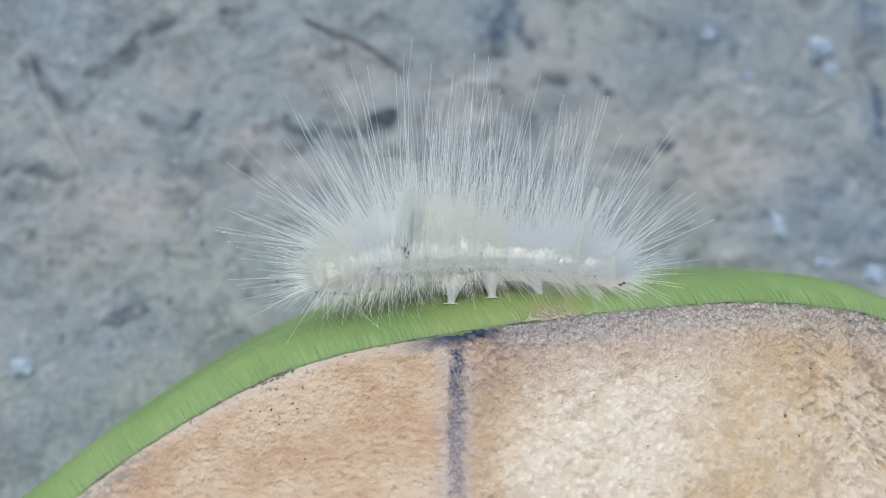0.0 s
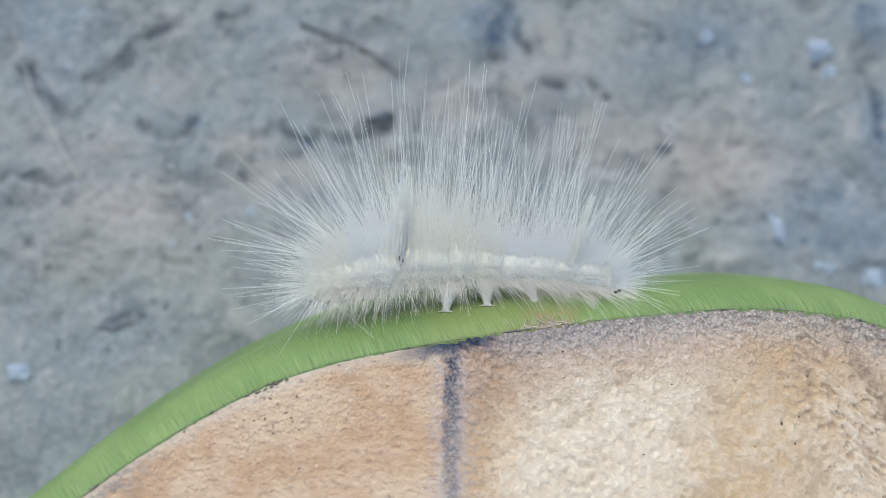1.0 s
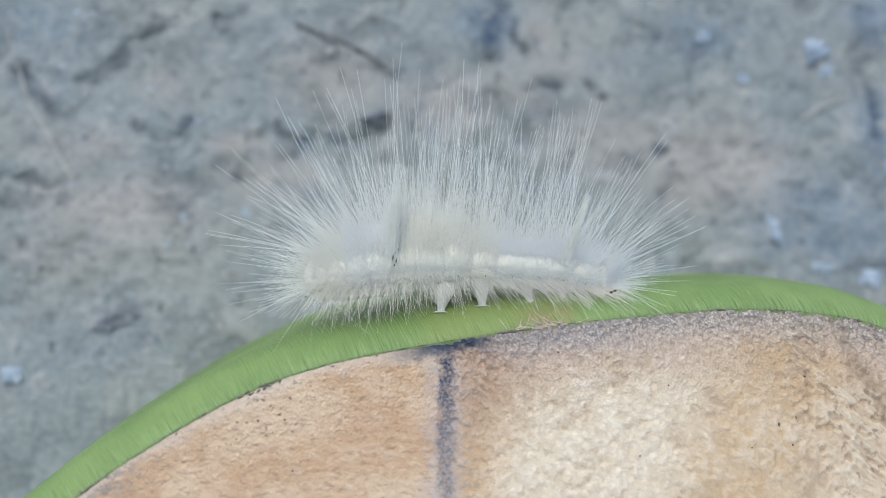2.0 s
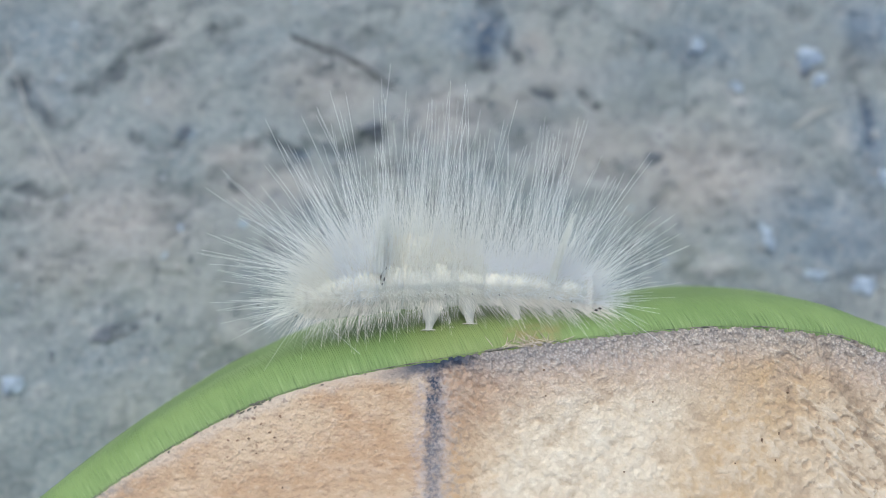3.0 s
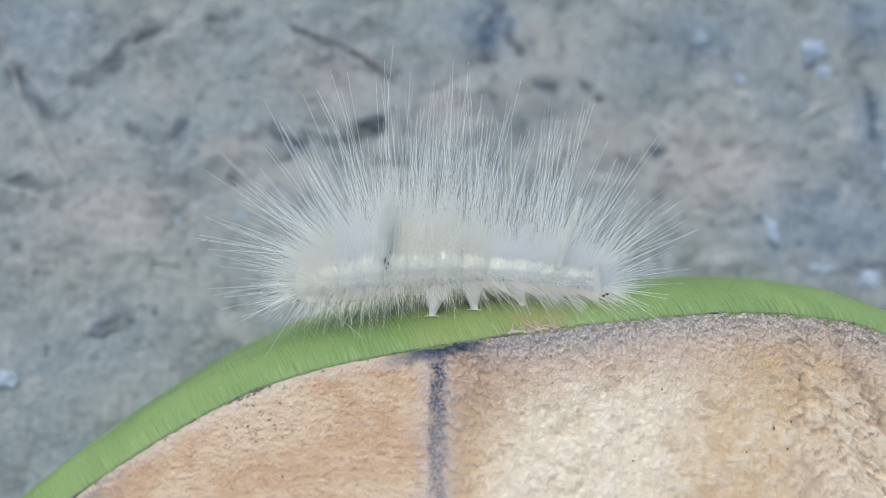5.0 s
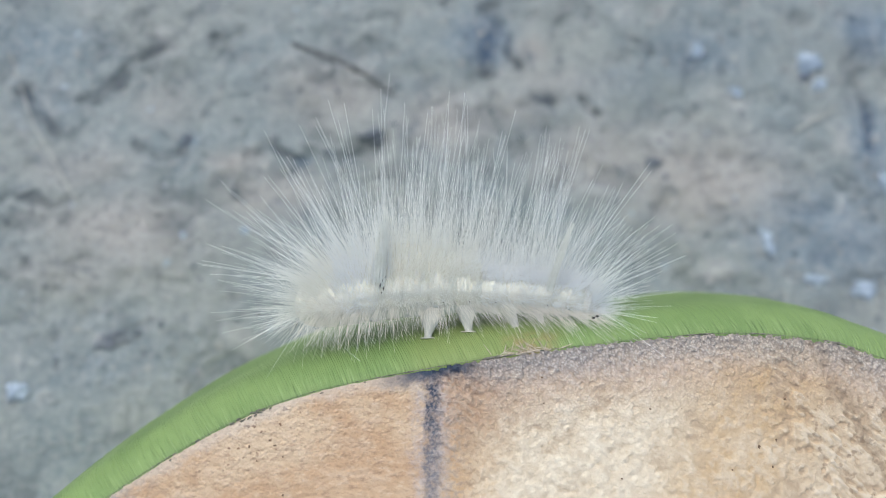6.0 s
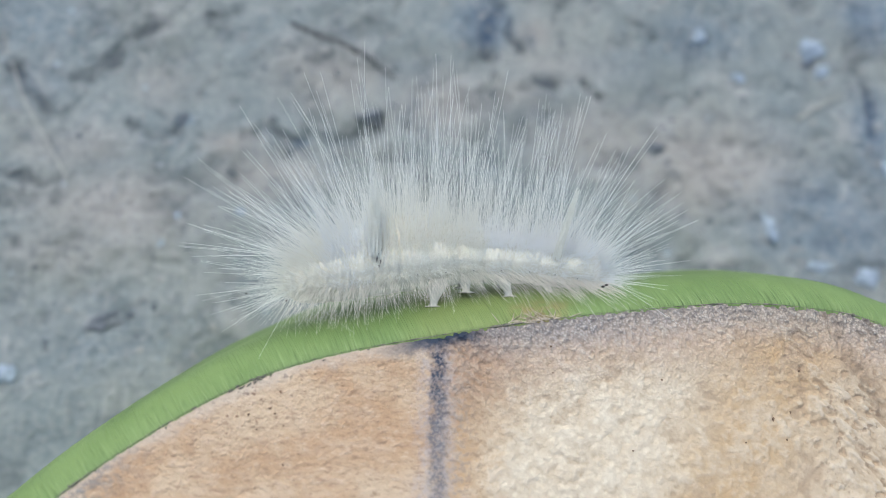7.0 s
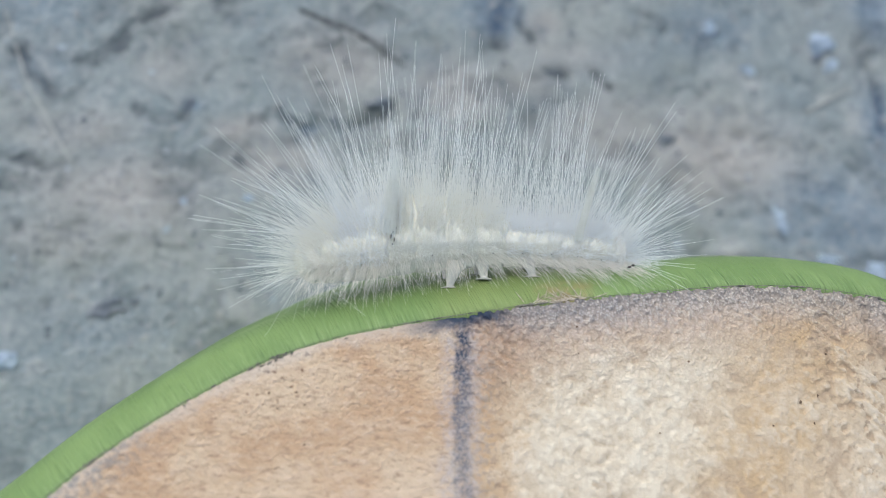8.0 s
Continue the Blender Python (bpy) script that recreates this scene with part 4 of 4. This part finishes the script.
def build_caterpillar():
    thing = tagged(new("caterpillar"), "white long-haired caterpillar creeping along the green sandal edge", "caterpillar")
    thing.matrix_basis = pose(*(c * MM for c in CENTRE))
    rnd = random.Random(11)
    places = [-2.3, -0.9, 0.8, 2.6, 4.7, 7.2, 9.7, 12.2, 14.7, 17.2, 19.5, 21.6, 23.5]
    segs = []
    for i, x in enumerate(places):
        head, tail = i == 0, i == len(places) - 1
        r = 2.0 if head else 1.3 if tail else float(np.interp(x, (-2.2, 2, 8, 12, 18, 22), (2.1, 2.4, 2.5, 2.3, 2.15, 1.9)))
        end = head or tail
        name = "head" if head else "body_segment"
        seg = part(name, segment_mesh(name, x, 2.6 if end else 3.0, r, i * 3.7, CREAM if 3.5 < x < 12.5 or x < 0 else SKIN, end), thing, "pale cream head" if head else "")
        home = (x, axis_y(x), 0.0)
        seg.matrix_basis = pose(*(c * MM for c in home))
        coat(seg, x, r, rnd, 24, 120 if x < 11 else 165, 60 if head else 100 if x < 6.5 else 85 if x < 18.5 else 80, 650 if end else 900 if x < 3.5 else 1150 if x < 12.5 else 750)
        if i == 4:
            pencil(seg, x, 4, 7.0, 0.62, -0.9, 3.3, r, rnd)
            for dx, dy, tall in ((-0.75, 0.55, 0.34), (-0.45, 0.3, 0.24), (-0.55, 1.0, 0.2), (-0.3, 1.25, 0.16), (-0.62, -0.05, 0.12)):
                me = lump("dark_spot", (0.05, tall * 0.85, 0.07), 3, SPOT, 0.7)
                part("dark_spot", me, seg, "small dark mark", at=pose(dx * MM, dy * 1.1 * MM, (r + 1.15 - 0.1 * dy) * MM, 0, 0, -12))
        if i == 10:
            pencil(seg, x, 15, 6.8, 0.4, 0.2, 2.5, r, rnd)
        if i in (7, 8, 9, 10, 11):
            flat = Hairs(3)
            for _ in range(150 if i > 7 else 60):
                phi = rnd.uniform(12, 62)
                flat.add(root(rnd, phi, x, r, 1.3, 1.02), radial(phi * 0.9, rnd.gauss(70, 9)), rnd.uniform(0.8, 1.9), 0.022, 0.008, Vector((0, 0, 0)))
            part("back_hair", flat.mesh("back_hair", GLOSS), seg, "glossy white hairs lying along the back")
        if head:
            for dx, dy, dz in ((-5.2, -0.9, 0.6), (-1.6, -2.0, 2.2)):
                part("dark_speck", lump("dark_speck", (0.09, 0.07, 0.07), 9, SPOT, 0.6), seg, "tiny dark speck caught in the hair", at=pose(dx * MM, dy * MM, dz * MM))
        if 4 < i < 12:
            part("spiracle", lump("spiracle", (0.05, 0.06, 0.06), i, SPOT, 0.5), seg, "tiny dark breathing hole", at=pose(0.2 * MM, -0.95 * MM, (r * 0.93 + 0.12) * MM))
        if tail:
            for dx, dy in ((0.5, -1.35), (0.85, -1.2)):
                part("dark_speck", lump("dark_speck", (0.14, 0.09, 0.1), 7, SPOT, 0.6), seg, "tiny dark speck by the tail", at=pose(dx * MM, dy * MM, 2.6 * MM))
        segs.append((seg, home))
    feet = []
    near = [(8.45, 8.75, 0.3, 1.35), (12.35, 9.35, 0.3, 1.4), (16.9, 9.72, 0.3, 1.4), (20.2, 9.95, 0.3, 1.0), (23.7, 10.15, 0.5, 1.2)]
    slants = (0.22, -0.18, -0.5, -0.5, -0.1)
    for (x, y, z, k), slant in zip(near, slants):
        for side in (0, 1):
            foot = part("proleg", proleg_mesh("proleg", 4.3, k, slant), thing, "pale fleshy leg with a flared foot")
            place = (x, y + (0.9 if side else 0), -2.6 if side else z)
            foot.matrix_basis = pose(*(c * MM for c in place))
            feet.append((foot, place))
    return segs, feet


SEGMENTS, FEET = build_caterpillar()


# ---- things on the ground ----
def ground_z(x, y):
    return float(ground_height(np.array([float(x)]), np.array([float(y)]))[0])


def scatter():
    for k, (x, y, a, b, c, rz) in enumerate([(77.7, 60, 2.4, 2.0, 1.3, 10), (79.6, 55.9, 1.3, 1.0, 0.8, 40), (64.7, 54.3, 1.1, 1.0, 0.7, 0), (58.2, 61.2, 1.6, 1.0, 0.8, 70),
                                             (83.3, 20.4, 2.6, 1.7, 1.1, -10), (75.1, 21.7, 1.8, 0.9, 0.8, 0), (-47.2, 4.6, 1.7, 1.4, 1.0, 20), (67.4, 27.9, 0.9, 2.4, 0.8, 12), (89.5, 38.5, 1.0, 1.8, 0.8, 5),
                                             (-25.3, 27.8, 0.8, 0.6, 0.4, 0), (-16.2, 28.5, 0.8, 0.7, 0.4, 30)]):
        ob = new("pebble", lump("pebble", (a, b, 0.7 * c), 40 + k, STONE, 0.6))
        ob.matrix_basis = pose(x * MM, y * MM, (ground_z(x, y) - 0.1 * c) * MM, 0, 0, rz)
        tagged(ob, "small pale bluish pebble on the soil", "pebble", "pebbles on the soil")
    # added dark lumps that imitate the shade in soil crevices
    for k, (x, y, a, b, c, rz) in enumerate([(2.5, 44.4, 2.6, 1.0, 0.8, -6), (31.0, 51.2, 1.8, 0.8, 0.7, 0), (-34.3, 12.0, 2.0, 1.2, 0.6, 25), (76.8, 57.0, 1.3, 0.7, 0.6, 0),
                                             (-25.2, 43.4, 1.1, 1.3, 0.7, -20), (49.6, 41.6, 1.6, 0.8, 0.7, 0)]):
        ob = new("shade_clod", lump("shade_clod", (a, b, c), 80 + k, CLOD, 1.1))
        ob.matrix_basis = pose(x * MM, y * MM, (ground_z(x, y) - 0.35 * c) * MM, 0, 0, rz)
        tagged(ob, "dark lump of soil standing in for crevice shade", "soil clod", "dark crumbs on the soil")

    rnd, v, f = random.Random(21), [], []
    spots = [(rnd.uniform(-64, 100), rnd.uniform(6, 82)) for _ in range(2600)]
    heights = ground_height(np.array([q[0] for q in spots]), np.array([q[1] for q in spots]))
    for (x, y), z0 in zip(spots, heights):
        r = 0.18 + 0.6 * rnd.random() ** 3
        k0 = len(v)
        turn = rnd.uniform(0, 6.28)
        sx, sy, sz = r * rnd.uniform(0.7, 1.4), r * rnd.uniform(0.6, 1.1), r * rnd.uniform(0.4, 0.8)
        for dx, dy, dz in ((1, 0, 0), (0.3, 0.9, 0), (-0.8, 0.6, 0), (-0.9, -0.5, 0), (0.2, -1, 0), (0.4, 0.2, 1), (-0.3, -0.2, 0.9)):
            a, b = dx * sx * rnd.uniform(0.7, 1.2), dy * sy * rnd.uniform(0.7, 1.2)
            v.append(((x + a * math.cos(turn) - b * math.sin(turn)) * MM, (y + a * math.sin(turn) + b * math.cos(turn)) * MM, (z0 - 0.1 + dz * sz) * MM))
        f += [(k0, k0 + 1, k0 + 5), (k0 + 1, k0 + 2, k0 + 6, k0 + 5), (k0 + 2, k0 + 3, k0 + 6), (k0 + 3, k0 + 4, k0 + 6), (k0 + 4, k0, k0 + 5, k0 + 6)]
    grit = new("grit", mesh("grit", v, f, GRIT))
    tagged(grit, "loose grey and bluish grit strewn on soil", "grit", kind="stuff")

    def lay(points, lift):
        return [(q[0], q[1], ground_z(q[0], q[1]) + lift) for q in catmull(points, 7)]
    twig = new("twig", tube("twig", lay([(-10.2, 59.9), (-7.3, 58.7), (-3.7, 57.5), (-0.1, 56.1), (3.6, 54.0), (7.0, 51.5)], 0.02), lambda a: 0.22 + 0.9 * a * (1.1 - a), BARK, 8, 1, 0.3))
    tagged(twig, "thin dark dry twig lying on the soil", "twig")
    stalk = new("dry_stalk", tube("dry_stalk", lay([(-53.5, 56.9), (-49.9, 47.1), (-47.0, 42.0), (-43.5, 36.4), (-41.4, 32.8)], 0.1), lambda a: 0.14 + 0.06 * a, STRAW, 8, 3, 0.1))
    tagged(stalk, "long pale curved dry grass stalk on soil", "grass stalk")
    stalk = new("dry_stalk", tube("dry_stalk", lay([(74.5, 47.2), (78.5, 49.6), (82.5, 51.2)], 0.4), lambda a: 0.42 - 0.2 * a, STRAW, 8, 4, 0.1))
    tagged(stalk, "short pale straw fragment lying on soil", "straw")


scatter()


# ---- what moves: the caterpillar stretches forward, its hair sways ----
def motions():
    when = (0, 0.5, 1, 1.5, 3, 3.5, 4, 5.5, 6, 6.5, 7, 7.5, 8)
    at = (-4, 4.4, 14, 20.4, 24)
    shift_x = ((0, 0, 0, 0.2, 0.35, 0.4, 0.4, 0.4, 0.35, -0.5, -0.9, -1.5, -1.7),
               (0, 0, 0, -0.05, -0.1, -0.1, -0.05, 0.05, -0.05, -0.4, -0.7, -1.65, -1.6),
               (0, 0, -0.05, -0.05, -0.05, -0.05, -0.1, -0.15, -0.2, -0.45, -0.45, -0.65, -0.75),
               (0, 0.05, 0, -0.05, 0, 0, 0, -0.1, 0, -0.05, -0.15, -0.5, -0.45),
               (0, 0, 0, 0, -0.1, -0.1, -0.1, -0.1, -0.1, -0.2, -0.2, -0.15, -0.1))
    shift_y = ((0, 0, -0.1, 0.4, 0.4, 0.5, 0.5, 0.5, 0.45, 0.1, -0.4, -0.8, -0.6),
               (0, 0, 0, 0, 0.1, 0, 0, 0.15, 0.1, -0.4, -0.6, -0.55, -0.75),
               (0, 0, 0, 0, 0.05, 0, 0, 0.1, 0.1, 0.1, 0.05, -0.3, -0.35),
               (0, 0, 0, 0, 0.1, 0.1, 0, 0, 0.1, 0, -0.05, -0.1, -0.2),
               (0, 0, 0, 0, 0, 0, 0, 0, 0, 0, 0, 0, 0))
    sway = ((0, 0, 0, -1, -1, -1, 0, 0, 0, 3, 4, 5, 2),
            (0.5, 0.5, 0, 0, 0, 0, 0.8, 0, 0, 4, 6, 6.5, 1.5),
            (0.5, 0.5, 0, 0, 0, 0, 0.5, 0, -1, 1.5, 3, 3.5, 1.5),
            (1, 1, 0, 0, 0, 0, 0, 0, -1.5, -0.5, 0.5, 3.5, 4),
            (0, 0, 0, 0, 0, 0, 0, 0, -1, 0, 0, 1, 1.5))
    for seg, (x, y, z) in SEGMENTS:
        rows = []
        for k, t in enumerate(when):
            dx, dy, turn = (float(np.interp(x, at, [row[k] for row in table])) for table in (shift_x, shift_y, sway))
            rows.append((t, pose((x + dx) * MM, (y + dy) * MM, z * MM, 0, 0, turn)))
        walk(seg, rows)
    steps = (((7, 0, 0), (7.3, -0.25, 0.25), (7.5, -0.45, -0.15), (8, -0.55, -0.15)),
             ((6.3, 0, 0), (6.6, -0.25, 0.3), (7, -0.8, 0.75), (7.3, -1.15, 0.4), (7.5, -1.3, 0.05), (8, -1.35, 0.1)),
             ((6, 0, 0), (6.3, -0.5, 0.5), (6.6, -1.1, 0.6), (7, -1.35, 0.05), (8, -1.4, 0.05)),
             ((5.3, 0, 0), (5.6, -0.4, 0.4), (6, -0.7, 0.05), (8, -0.75, 0.05)),
             ((7, 0, 0), (8, 0.0, 0)))
    for k, (foot, (x, y, z)) in enumerate(FEET):
        rows = [(0, pose(x * MM, y * MM, z * MM))]
        rows += [(t, pose((x + dx) * MM, (y + dy) * MM, z * MM)) for t, dx, dy in steps[k // 2]]
        walk(foot, rows)


motions()
